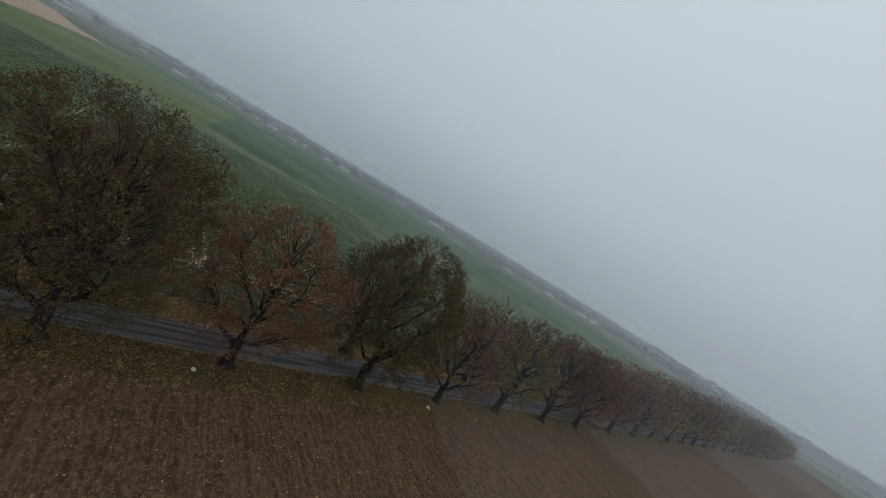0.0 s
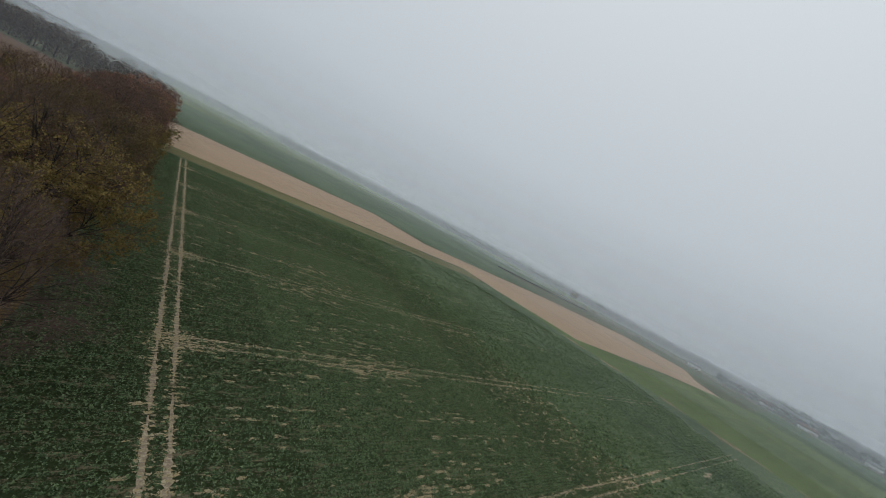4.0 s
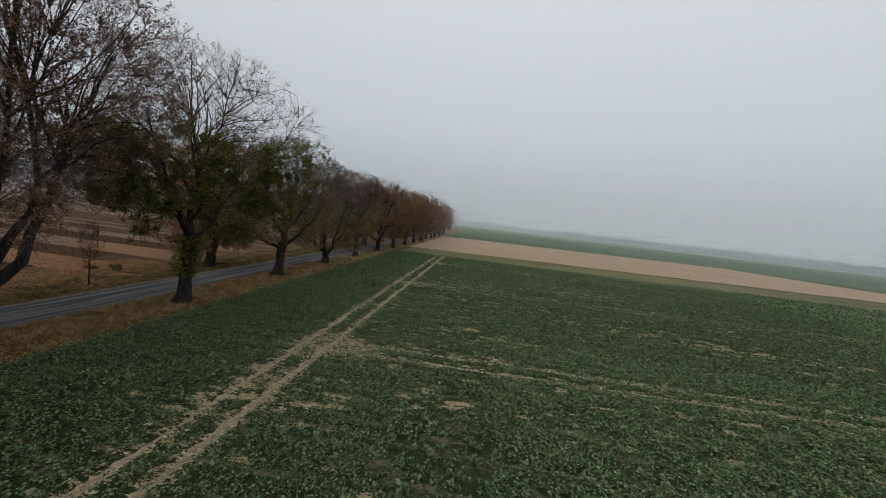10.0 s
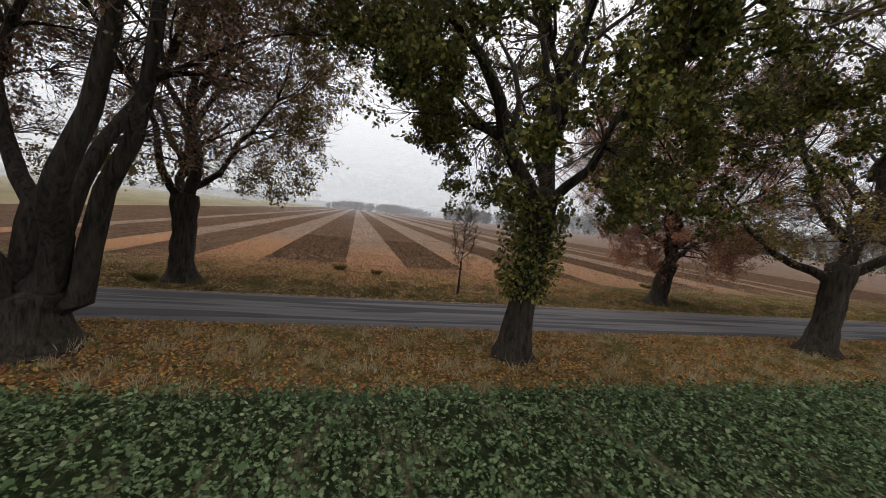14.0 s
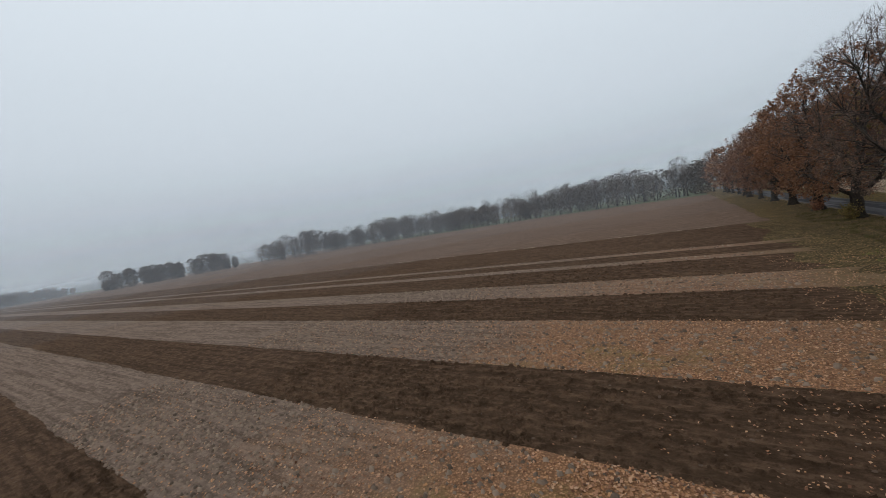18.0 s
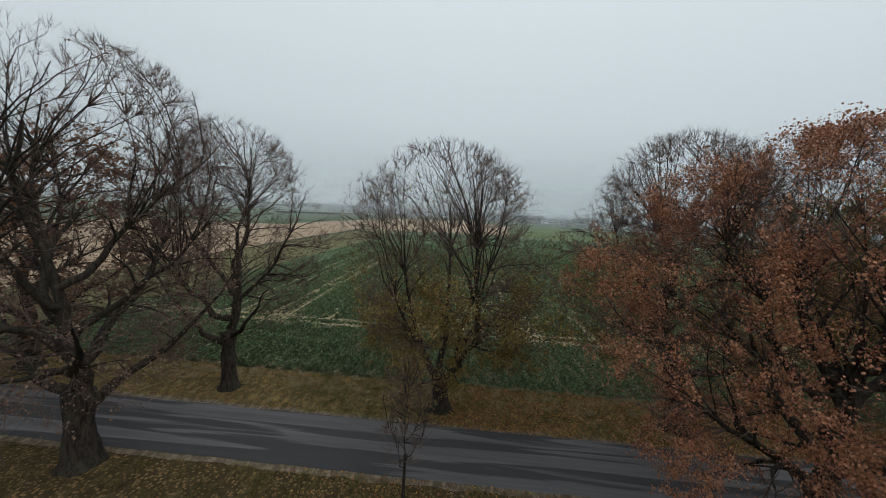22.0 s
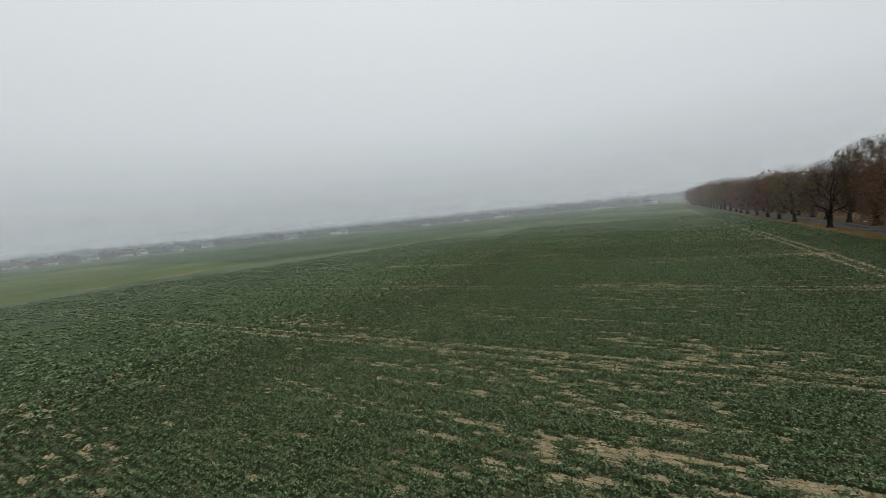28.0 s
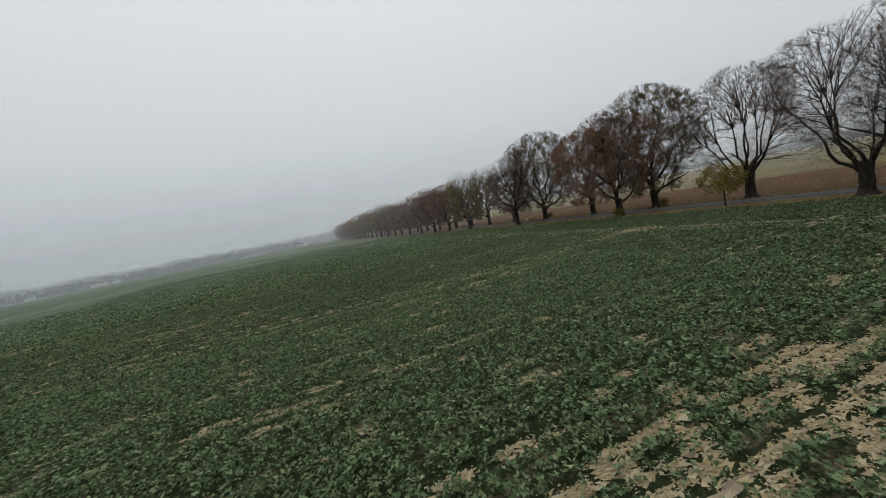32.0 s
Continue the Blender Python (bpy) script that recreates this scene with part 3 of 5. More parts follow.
def leaf_mesh(pos, size, g, droop=0.5, flat=None):
    """Small pointed leaves, each folded along its middle."""
    n = len(pos)
    d = unit(g.normal(0, 1, (n, 3)) + np.array([0, 0, -droop]))
    if flat is not None:
        d = unit(d * np.array([1, 1, flat]))
    s = unit(np.cross(d, g.normal(0, 1, (n, 3)) if flat is None else np.array([0, 0, 1.0]) + g.normal(0, flat, (n, 3))))
    nrm = np.cross(d, s)
    L = size * (0.6 + 0.8 * g.random(n))[:, None]
    w = L * 0.42
    v = np.stack([pos, pos + d * L * 0.5 + s * w + nrm * L * 0.12, pos + d * L, pos + d * L * 0.5 - s * w + nrm * L * 0.12], 1)
    return v.reshape(-1, 3), np.arange(n * 4).reshape(-1, 4)


def merge(pieces):
    vs, qs, o = [], [], 0
    for v, q in pieces:
        vs.append(v)
        qs.append(q + o)
        o += len(v)
    return np.concatenate(vs), np.concatenate(qs)


def crown_points(n, height, radius, bottom, inner, g, lobes, gap=-0.14, clear=None):
    """Places inside a lobed dome, more of them near its skin."""
    n0, n = n, int(n * 1.5)
    z = bottom + (height - bottom) * g.random(n * 3) ** 0.8
    zm = bottom + 0.40 * (height - bottom)
    up = radius * np.clip(1 - np.maximum(0, (z - zm) / (height - zm)) ** 2.5, 0.02, 1) ** 0.5
    down = radius * (0.55 + 0.45 * np.clip((z - bottom) / (zm - bottom), 0, 1))
    a = g.random(n * 3) * 2 * np.pi
    lim = np.where(z > zm, up, down)
    for k, ph, s in lobes:
        lim = lim * (1 + s * np.sin(k * a + ph + z * 0.35))
    r = lim * (inner + (1 - inner) * g.random(n * 3)) ** 0.62
    p = np.stack([r * np.cos(a), r * np.sin(a), z], 1)
    # boughs with gaps of sky between them
    ph = lobes[0][1] * 7
    bough = np.array([noise.noise((q[0] * 0.33 + ph, q[1] * 0.33, q[2] * 0.33)) for q in p])
    p = p[(g.random(n * 3) < lim / radius) & (bough + 0.12 * g.normal(0, 1, n * 3) > gap)]
    if clear:
        # a side where low boughs are missing
        side, high = clear
        p = p[(p[:, 1] * np.sign(side) < abs(side)) | (p[:, 2] > high)]
    return p[:n0]


def old_tree(seed, height, radius, fork=2.6, bottom=3.2, limbs=6, girth=0.5, leaves=0, leaf="leaf_brown", leaf_low=-0.5, leaf_high=2.0, size=0.2, lean=(0.0, 0.0), label="", fine=1.0, name="tree", group="trees of the avenue", detail=True, gap=-0.14, clear=None, leader=True, steep=0.0):
    """A roadside tree: burred trunk, rising limbs, fine twigs and what is left of its leaves."""
    g = np.random.default_rng(seed)
    tree = tagged(new(name), label, "tree", group)
    rings, sides = (15, 16) if detail else (5, 7)
    z = np.concatenate([[-0.15], np.linspace(0, 1, rings - 1) ** 1.25 * fork * 1.05])
    a = np.arange(sides) / sides * 2 * np.pi
    rad = girth * (1 + 0.55 * np.exp(-np.maximum(z, 0) / 0.35) - 0.12 * z / fork + 0.2 * np.clip(z / fork - 0.75, 0, 0.25) * 4)
    tv = []
    for k in range(rings):
        for s in range(sides):
            b = 1 + 0.18 * noise.noise((math.cos(a[s]) * 1.4 + seed, math.sin(a[s]) * 1.4, z[k] * 0.9)) + 0.16 * noise.noise((math.cos(a[s]) * 3.5, math.sin(a[s]) * 3.5 + seed, z[k] * 2.4))
            b += 0.16 * max(0, math.cos(a[s] * 5 + seed)) * math.exp(-max(z[k], 0) / 0.3)
            tv.append((math.cos(a[s]) * rad[k] * b + lean[0] * z[k], math.sin(a[s]) * rad[k] * b + lean[1] * z[k], z[k]))
    kk = np.arange(rings - 1)[:, None] * sides
    s = np.arange(sides)[None, :]
    tq = np.stack([kk + s, kk + (s + 1) % sides, kk + (s + 1) % sides + sides, kk + s + sides], -1).reshape(-1, 4)
    tv.append((lean[0] * fork, lean[1] * fork, fork * 1.05 + girth * 0.5))
    cap = [((rings - 1) * sides + i, (rings - 1) * sides + (i + 1) % sides, rings * sides) for i in range(sides)]
    part("trunk", mesh_of("trunk", tv, tq, cap, M["bark"], True), tree)
    top = np.array([lean[0] * fork, lean[1] * fork, fork])
    shift = np.array([lean[0], lean[1], 0]) * height * 0.4
    lobes = [(k, g.random() * 6, 0.13) for k in (2, 3, 5)]

    core = np.array([0, 0, bottom + 0.1 * (height - bottom)]) + shift

    # limbs: a leader up the middle with boughs leaving it one above another, or stems fanning from a low fork
    limbs = limbs + 2 if leader else limbs
    az = (np.arange(limbs) * 0.382 * limbs + 0.35 * g.random(limbs) * limbs * 0.3) / limbs * 2 * np.pi + g.random() * 6
    ray_out = np.stack([np.cos(az), np.sin(az), 0 * az], 1)
    if leader:
        u = np.concatenate([[1.0], np.linspace(0, 1, limbs - 1)])
        f = np.clip(0.22 + 0.3 * steep + (0.66 - 0.2 * steep) * u + 0.12 * g.normal(0, 1, limbs), 0.12, 0.95)
        f[0] = 0.74
        dome = np.sqrt(np.clip(1 - np.maximum(0, (f - 0.4) / 0.6) ** 2.5, 0.02, 1))
        reach = radius * dome * (0.68 + 0.22 * g.random(limbs))
        reach[0] = radius * 0.22
        end = ray_out * reach[:, None] + np.array([0, 0, 1]) * (bottom + (height - bottom) * f)[:, None] + shift
        rise = fork * 0.82 + (height - fork) * 0.36 * u ** 1.2
        rise[0] = fork * 0.9
        top_end = end[0]
        start = top + (top_end - top) * np.clip((rise - fork) / (height - fork), -0.05, 1)[:, None]
        start[:, 2] = rise
        tan0 = unit(ray_out * 0.9 + np.array([0, 0, 1]) * (0.35 + 0.6 * u + 1.6 * steep)[:, None])
        tan0[0] = unit(top_end - top + np.array([0, 0, 2.0]))
        thick = girth * (0.56 - 0.24 * u) * (0.85 + 0.3 * g.random(limbs)) * (1 - 0.3 * steep)
        thick[0] = girth * 0.66
        thick[1] = girth * (0.5 + 0.2 * steep)
        L1 = bows(start, tan0, end, 10, 0.42, 0.2, g)
    else:
        out = 0.45 + 0.45 * g.random(limbs)
        out[0] = 0.3
        hgt = bottom + (height - bottom) * (1.0 - 0.5 * out ** 1.5) * (0.86 + 0.1 * g.random(limbs))
        end = ray_out * (radius * out * 0.9)[:, None] + np.array([0, 0, 1]) * hgt[:, None] + shift
        start = top + ray_out * girth * 0.12 - np.array([0, 0, 1]) * (0.15 + (0.12 + 0.22 * g.random(limbs)) * fork)[:, None]
        tan0 = unit(ray_out * 0.75 + np.array([0, 0, 0.8]))
        thick = girth * (1.25 / math.sqrt(limbs)) * (0.8 + 0.35 * g.random(limbs))
        L1 = bows(start, tan0, end, 10, 0.24, 0.18, g)
    P, T = along(L1[:, 2:9])
    thin = np.repeat(thick, 6) * np.tile(np.linspace(0.8, 0.3, 6), limbs)

    # branches
    n2 = int((20 if detail else 9) * limbs)
    e2 = crown_points(n2, height, radius * 0.9, bottom, 0.16, g, lobes, gap, clear) + shift
    i2 = nearest(P, T, e2, core)
    L2 = bows(P[i2], unit(T[i2] + unit(e2 - P[i2]) * 1.5), e2, 6, 0.34, 0.11, g)
    r2 = np.minimum(thin[i2] * 0.66, 0.040 + 0.025 * np.linalg.norm(e2 - P[i2], axis=1))
    own = i2 // 6
    for i in range(limbs):
        v, q = merge([tubes(L1[i:i + 1, ::1 if detail else 2], thick[i:i + 1], thick[i:i + 1] * 0.12, 7 if detail else 4), tubes(L2[own == i][:, ::1 if detail else 3], r2[own == i], np.full((own == i).sum(), 0.014), 3)])
        part("limb", mesh_of("limb", v, q, None, M["bark"], True), tree)

    # branchwork and twigs
    P2, T2 = along(L2)
    P, T = np.concatenate([P, P2]), np.concatenate([T, T2])
    e3 = crown_points(int(1250 * fine), height * 0.985, radius * 0.97, bottom * 0.85, 0.26, g, lobes, gap, clear) + shift
    i3 = nearest(P, T, e3, core)
    L3 = bows(P[i3], unit(T[i3] + unit(e3 - P[i3]) * 1.4 + np.array([0, 0, 0.1])), e3, 4, 0.34, 0.13, g)
    l3 = np.linalg.norm(e3 - P[i3], axis=1)
    if detail:
        v3, q3 = tubes(L3[:, ::2], 0.009 + 0.009 * l3, np.full(len(L3), 0.007), 3)
        part("branchwork", mesh_of("branchwork", v3, q3, None, M["twig"]), tree, "", "stuff")
    else:
        v3, q3 = ribbons(L3[:, 0], L3[:, -1], 0.07, g)
        part("branchwork", mesh_of("branchwork", v3, None, q3, M["twig"]), tree, "", "stuff")
    P3, T3 = along(L3)
    e4 = crown_points(int(3600 * fine), height, radius, bottom * 0.8, 0.4, g, lobes, gap, clear) + shift
    i4 = nearest(P3, T3, e4, core)
    d4 = e4 - P3[i4]
    l4 = np.minimum(np.linalg.norm(d4, axis=1), 1.05)
    mid = P3[i4] + unit(T3[i4] + unit(d4)) * (l4 * 0.5)[:, None]
    tip = mid + unit(unit(d4) + g.normal(0, 0.25, d4.shape) + np.array([0, 0, 0.2])) * (l4 * 0.55)[:, None]
    n5 = 7 if detail else 2
    t5 = g.random((len(tip), n5, 1))
    b5 = (mid[:, None] * (1 - t5) + tip[:, None] * t5).reshape(-1, 3)
    w5 = unit(np.repeat(unit(tip - mid), n5, 0) + g.normal(0, 0.42, b5.shape) + 0.3 * unit(b5 - core) + np.array([0, 0, -0.06]))
    tip5 = b5 + w5 * (0.2 + 0.45 * g.random(len(b5)))[:, None]
    k = 1.0 if detail else 1.7
    v, f = merge([ribbons(P3[i4], mid + (mid - P3[i4]) * 0.1, 0.020 * k, g), ribbons(mid, tip, 0.015 * k, g), ribbons(b5, tip5, 0.0115 * k, g)])
    part("twig_canopy", mesh_of("twig_canopy", v, None, f, M["twig"]), tree, "", "stuff")
    if leaves:
        spots = np.concatenate([tip5, (b5 + tip5) / 2, mid])
        hf = (spots[:, 2] - bottom) / (height - bottom)
        w = np.clip((hf - leaf_low) / 0.2 + 0.5, 0, 1) * np.clip((leaf_high - hf) / 0.3 + 0.5, 0.003, 1)
        clump = np.array([noise.noise((q[0] * 0.6 + seed, q[1] * 0.6, q[2] * 0.6)) for q in spots])
        w = w * np.clip(0.38 + clump * 2.4, 0.03, 2.4)
        pick = g.choice(len(spots), leaves, p=w / w.sum())
        v, q = leaf_mesh(spots[pick] + g.normal(0, 0.07, (leaves, 3)), size, g)
        part("foliage", mesh_of("foliage", v, q, None, M[leaf]), tree, "", "stuff")
    return tree


TREES = {
    "bare": dict(leader=False, height=16.4, radius=7.6, fork=2.9, bottom=4.2, limbs=9, girth=0.56, leaves=600, leaf="leaf_brown", leaf_high=0.4, size=0.12, fine=1.35, label="old bare lime with a wide fan of limbs, beside the road"),
    "bare_round": dict(height=16.2, radius=6.6, fork=2.8, bottom=3.8, limbs=8, girth=0.5, leaves=11000, leaf="leaf_brown", leaf_high=0.42, size=0.08, fine=1.2, label="bare round-crowned lime on the road verge"),
    "bare_tall": dict(height=16.6, radius=5.6, fork=3.4, bottom=4.6, limbs=7, girth=0.44, leaves=1500, leaf="leaf_brown", leaf_high=0.35, size=0.12, fine=1.15, label="tall bare roadside tree with fine upright twigs"),
    "half": dict(gap=-0.28, height=18.5, radius=7.1, fork=2.6, bottom=3.0, limbs=7, girth=0.5, leaves=62000, leaf="leaf_olive", leaf_high=0.72, size=0.135, fine=1.15, label="roadside tree bare at the top with olive leaves below"),
    "half_b": dict(height=17.6, radius=6.2, fork=3.0, bottom=3.4, limbs=7, girth=0.52, leaves=34000, leaf="leaf_olive", leaf_high=0.65, size=0.13, label="old lime with olive leaves on its lower branches"),
    "rust": dict(gap=-0.3, height=16.4, radius=7.0, fork=2.5, bottom=2.8, limbs=7, girth=0.5, leaves=46000, leaf="leaf_russet", leaf_high=0.95, size=0.12, label="roadside tree full of russet autumn leaves"),
    "rust_near": dict(gap=-0.4, height=14.2, radius=6.8, fork=2.5, bottom=2.6, limbs=8, girth=0.52, leaves=170000, leaf="leaf_rust", leaf_high=1.5, size=0.066, fine=1.2, lean=(0.08, 0.12), label="broad tree thick with small russet leaves by the road"),
    "droop": dict(steep=0.6, height=17.6, radius=7.8, fork=3.8, bottom=5.4, limbs=7, girth=0.52, leaves=62000, leaf="leaf_olive", leaf_high=0.8, size=0.105, fine=1.4, label="old lime with fine hanging olive-brown leaves"),
    "olive_full": dict(gap=-0.35, height=18.5, radius=7.2, fork=2.6, bottom=2.8, limbs=7, girth=0.52, leaves=72000, leaf="leaf_dark", leaf_high=0.95, size=0.115, fine=1.25, label="big roadside tree still full of dark olive leaves"),
    "thin": dict(leader=False, height=14.6, radius=5.9, fork=1.9, bottom=2.6, limbs=6, girth=0.46, leaves=34000, leaf="leaf_olive", leaf_high=0.38, size=0.095, fine=1.2, label="forked roadside tree with thin green leaves low down"),
    "twin": dict(leader=False, clear=(4.6, 9.0), height=19.4, radius=7.4, fork=1.3, bottom=6.2, limbs=6, girth=0.74, fine=1.9, leaves=60000, leaf="leaf_redbrown", leaf_high=0.85, size=0.085, lean=(0.0, 0.05), label="old forked tree with dark leaning stems"),
    "brown": dict(gap=-0.25, height=16.8, radius=6.9, fork=2.6, bottom=3.0, limbs=7, girth=0.5, leaves=40000, leaf="leaf_redbrown", leaf_high=0.85, size=0.13, label="roadside tree with thin brown leaves on dense twigs"),
    "maple": dict(steep=0.8, clear=(-2.6, 6.7), gap=-0.32, height=19.4, radius=7.4, fork=4.9, bottom=5.4, limbs=6, girth=0.46, leaves=125000, leaf="leaf_maple", leaf_high=0.46, size=0.108, fine=1.2, lean=(0.0, 0.08), label="leafy maple with green and yellow leaves on a dark trunk"),
    "leaning": dict(height=15.6, radius=6.0, fork=3.6, bottom=4.4, limbs=6, girth=0.5, leaves=13000, leaf="leaf_olive", leaf_high=0.4, size=0.095, fine=1.3, lean=(0.0, 0.12), label="leaning old tree with thin yellowish leaves"),
}
SMALL = {
    "yellow": dict(height=5.0, radius=2.1, fork=1.5, bottom=2.0, limbs=5, girth=0.07, leaves=3600, leaf="leaf_yellow", size=0.15, fine=0.12, label="young tree with a low crown of yellow leaves"),
    "sapling": dict(height=5.7, radius=1.05, fork=1.9, bottom=2.0, limbs=4, girth=0.055, leaves=0, leaf="leaf_rust", size=0.14, fine=0.05, label="slender bare sapling beside the road"),
}
PLACES = [
    (-4.1, -12.7, "bare", 1.0), (-3.8, -25.8, "olive_full", 1.02), (-3.5, -38.6, "rust", 0.98), (-3.4, -52.8, "olive_full", 1.04), (-3.5, -65.5, "brown", 0.9), (-3.5, -78.5, "half_b", 0.95), (-4.0, -91, "bare_round", 1.0), (-4.0, -103, "rust", 0.9), (-4.0, -118, "brown", 0.95),
    (4.0, 0.3, "bare", 0.94), (3.5, -26.2, "brown", 0.95), (3.8, -53.4, "bare_round", 0.95), (3.8, -77, "half", 0.88), (3.8, -91, "rust", 0.9), (3.8, -104, "brown", 0.93), (3.8, -118, "brown", 0.9),
    (-4.2, 1.5, "bare_round", 0.95), (-4.2, 13.3, "half", 1.0), (-4.2, 26, "brown", 1.0), (-4.2, 39, "half_b", 1.0), (-4.3, 51.8, "droop", 0.98), (-4.4, 78.3, "rust_near", 1.0), (-3.0, 105.6, "bare_round", 1.02), (-3.3, 118, "rust", 1.0), (-3.3, 130.6, "rust", 0.97), (-3.3, 144.2, "brown", 0.95), (-3.3, 158.5, "rust", 0.95),
    (4.2, 13.3, "half", 1.0), (4.2, 26.3, "olive_full", 0.97), (4.2, 39.2, "half", 1.02), (4.3, 52.0, "twin", 1.0), (4.6, 64.5, "maple", 1.0), (3.9, 78.7, "leaning", 1.0), (3.7, 91.6, "thin", 1.0), (3.9, 104, "bare_tall", 0.92), (4.2, 117, "brown", 0.95), (4.2, 130.5, "half", 0.9), (4.2, 144.3, "brown", 0.95), (4.2, 157.3, "rust", 0.95),
]
FAR = {
    "far_rust": dict(TREES["rust"], leaves=1700, size=0.5, fine=0.22, detail=False),
    "far_brown": dict(TREES["brown"], leaves=1400, size=0.46, fine=0.24, detail=False),
    "far_half": dict(TREES["half_b"], leaves=1600, size=0.48, fine=0.24, detail=False),
}
for i in range(26):
    y = 171 + 13 * i if i < 7 else -131 - 13 * (i - 7)
    for x in (-3.8, 4.0):
        PLACES.append((x + random.uniform(-0.4, 0.4), y + random.uniform(-1.2, 1.2), random.choice(("far_brown", "far_brown", "far_rust") if y > 0 else ("far_brown", "far_brown", "far_rust", "far_half", "far_half")), random.uniform(0.72, 1.1)))
MID_TREES = {k + "_mid": dict(t, leaves=int(t["leaves"] * 0.4), size=t.get("size", 0.2) * 1.5, fine=t.get("fine", 1.0) * 0.42) for k, t in TREES.items()}
PLACES = [(x, y, k + "_mid" if k in TREES and (y > 110 or y < -58) else k, c) for x, y, k, c in PLACES]
KINDS = {**TREES, **FAR, **MID_TREES}
made = {}


def plant(x, y, kind, scale, table, seed):
    m = pose(x, y, 0, 0, 0, 0 if kind in ("maple", "twin", "leaning", "rust_near") else random.uniform(0, 360)) @ Matrix.Scale(scale, 4)
    if kind not in made:
        made[kind] = old_tree(seed, **table)
        made[kind].matrix_basis = m
        return made[kind]
    twin = copy_thing(made[kind], m)
    twin.matrix_basis = m
    return twin


for x, y, kind, scale in PLACES:
    plant(x, y, kind, scale, KINDS[kind], 11 + len(made))
for x, y, kind, scale in ((3.4, -11.4, "yellow", 1.0), (-4.3, 65.2, "sapling", 0.9), (-3.3, 92.4, "sapling", 1.0)):
    plant(x, y, kind, scale, SMALL[kind], 40 + len(made))

g_s = np.random.default_rng(77)
n = 3200
h = 1.9 + 3.2 * g_s.random(n) ** 0.9
a = g_s.random(n) * 6.28
r = 0.40 + 0.65 * g_s.random(n) ** 1.3 * np.clip((h - 1.5) / 1.2, 0.2, 1)
v, q = leaf_mesh(np.stack([r * np.cos(a), r * np.sin(a) + 0.06 * h, h], 1), 0.13, g_s)
part("trunk_sprout", mesh_of("trunk_sprout", v, q, None, M["leaf_maple"]), made["maple"], "leafy green shoots round the trunk", "stuff")

# the wood behind the fallow
WOOD = {
    "wood_brown": dict(height=19, radius=4.6, fork=4, bottom=4.5, limbs=4, girth=0.3, leaves=3200, leaf="leaf_wood", size=0.16, fine=0.34, detail=False, group="trees of the wood", label="leafless brown tree at the edge of the wood"),
    "wood_dark": dict(height=16, radius=4.2, fork=3, bottom=1.5, limbs=4, girth=0.28, leaves=6500, leaf="leaf_wood", size=0.26, fine=0.12, detail=False, group="trees of the wood", label="dark evergreen-looking tree at the edge of the wood"),
}
WOOD_LINE = [(-6, 268), (-90, 302), (-190, 322), (-270, 302), (-335, 248)]
for (x0, y0), (x1, y1) in zip(WOOD_LINE, WOOD_LINE[1:]):
    n = int(math.hypot(x1 - x0, y1 - y0) / 6.5)
    for i in range(n):
        for row in (0, 9):
            t = (i + random.random()) / n
            plant(x0 + (x1 - x0) * t + random.uniform(-2, 2), y0 + (y1 - y0) * t + row + random.uniform(-3, 3), random.choice(("wood_brown", "wood_brown", "wood_brown", "wood_dark")), random.uniform(0.72, 1.04), None, 0) if "wood_dark" in made else [
                plant(x0 + 4 * j, y0 + 8, k, 1.0, WOOD[k], 70 + j) for j, k in enumerate(WOOD)]
def far_trees(name, radius, a0, a1, n, tall, size, leaf, label):
    """A distant belt of trees: thousands of small tufts heaped into an uneven outline."""
    g = np.random.default_rng(int(radius + n))
    a = np.radians(a0 + (a1 - a0) * g.random(n))
    hump = np.array([0.55 + 0.5 * noise.noise((math.degrees(v) * 0.22, radius, 0)) + 0.45 * noise.noise((math.degrees(v) * 1.3, radius, 4)) for v in a])
    z = tall * np.clip(hump, 0.12, 1.3) * g.random(n) ** 1.1
    r = radius + g.normal(0, 14, n)
    v, q = leaf_mesh(np.stack([15 + r * np.sin(a), 45 + r * np.cos(a), z], 1), size, g)
    return tagged(new(name, mesh_of(name, v, q, None, M[leaf])), label, "woodland", "", "stuff")


def wood_mass(name, line, per, tall, deep, size, leaf, label, seed):
    """The closed body of a wood: many rounded crowns of small tufts, of uneven height."""
    g = np.random.default_rng(seed)
    out = []
    for (x0, y0), (x1, y1) in zip(line, line[1:]):
        far = math.hypot(x1 - x0, y1 - y0)
        for i in range(int(far / (tall * 0.085))):
            t = g.random()
            h = tall * (0.62 + 0.30 * g.random() + 0.2 * noise.noise((t * far * 0.03, seed, 0.0)))
            if len(line) == 2:
                h *= min(1.0, 0.55 + 4 * min(t, 1 - t))
            n, r = int(per), h * (0.24 + 0.13 * g.random())
            a, u = g.random(n) * 6.28, g.random(n) ** 0.7
            wide = r * np.sqrt(np.clip(1 - np.maximum(0, (u - 0.62) / 0.38) ** 2, 0.0, 1)) * (0.55 + 0.45 * np.minimum(1, u / 0.45)) * g.random(n) ** 0.25
            out.append(np.stack([x0 + (x1 - x0) * t + wide * np.cos(a), y0 + (y1 - y0) * t + deep * g.random() + wide * np.sin(a), 0.3 + u * h], 1))
    v, q = leaf_mesh(np.concatenate(out), size, g)
    return tagged(new(name, mesh_of(name, v, q, None, M[leaf])), label, "woodland", "", "stuff")


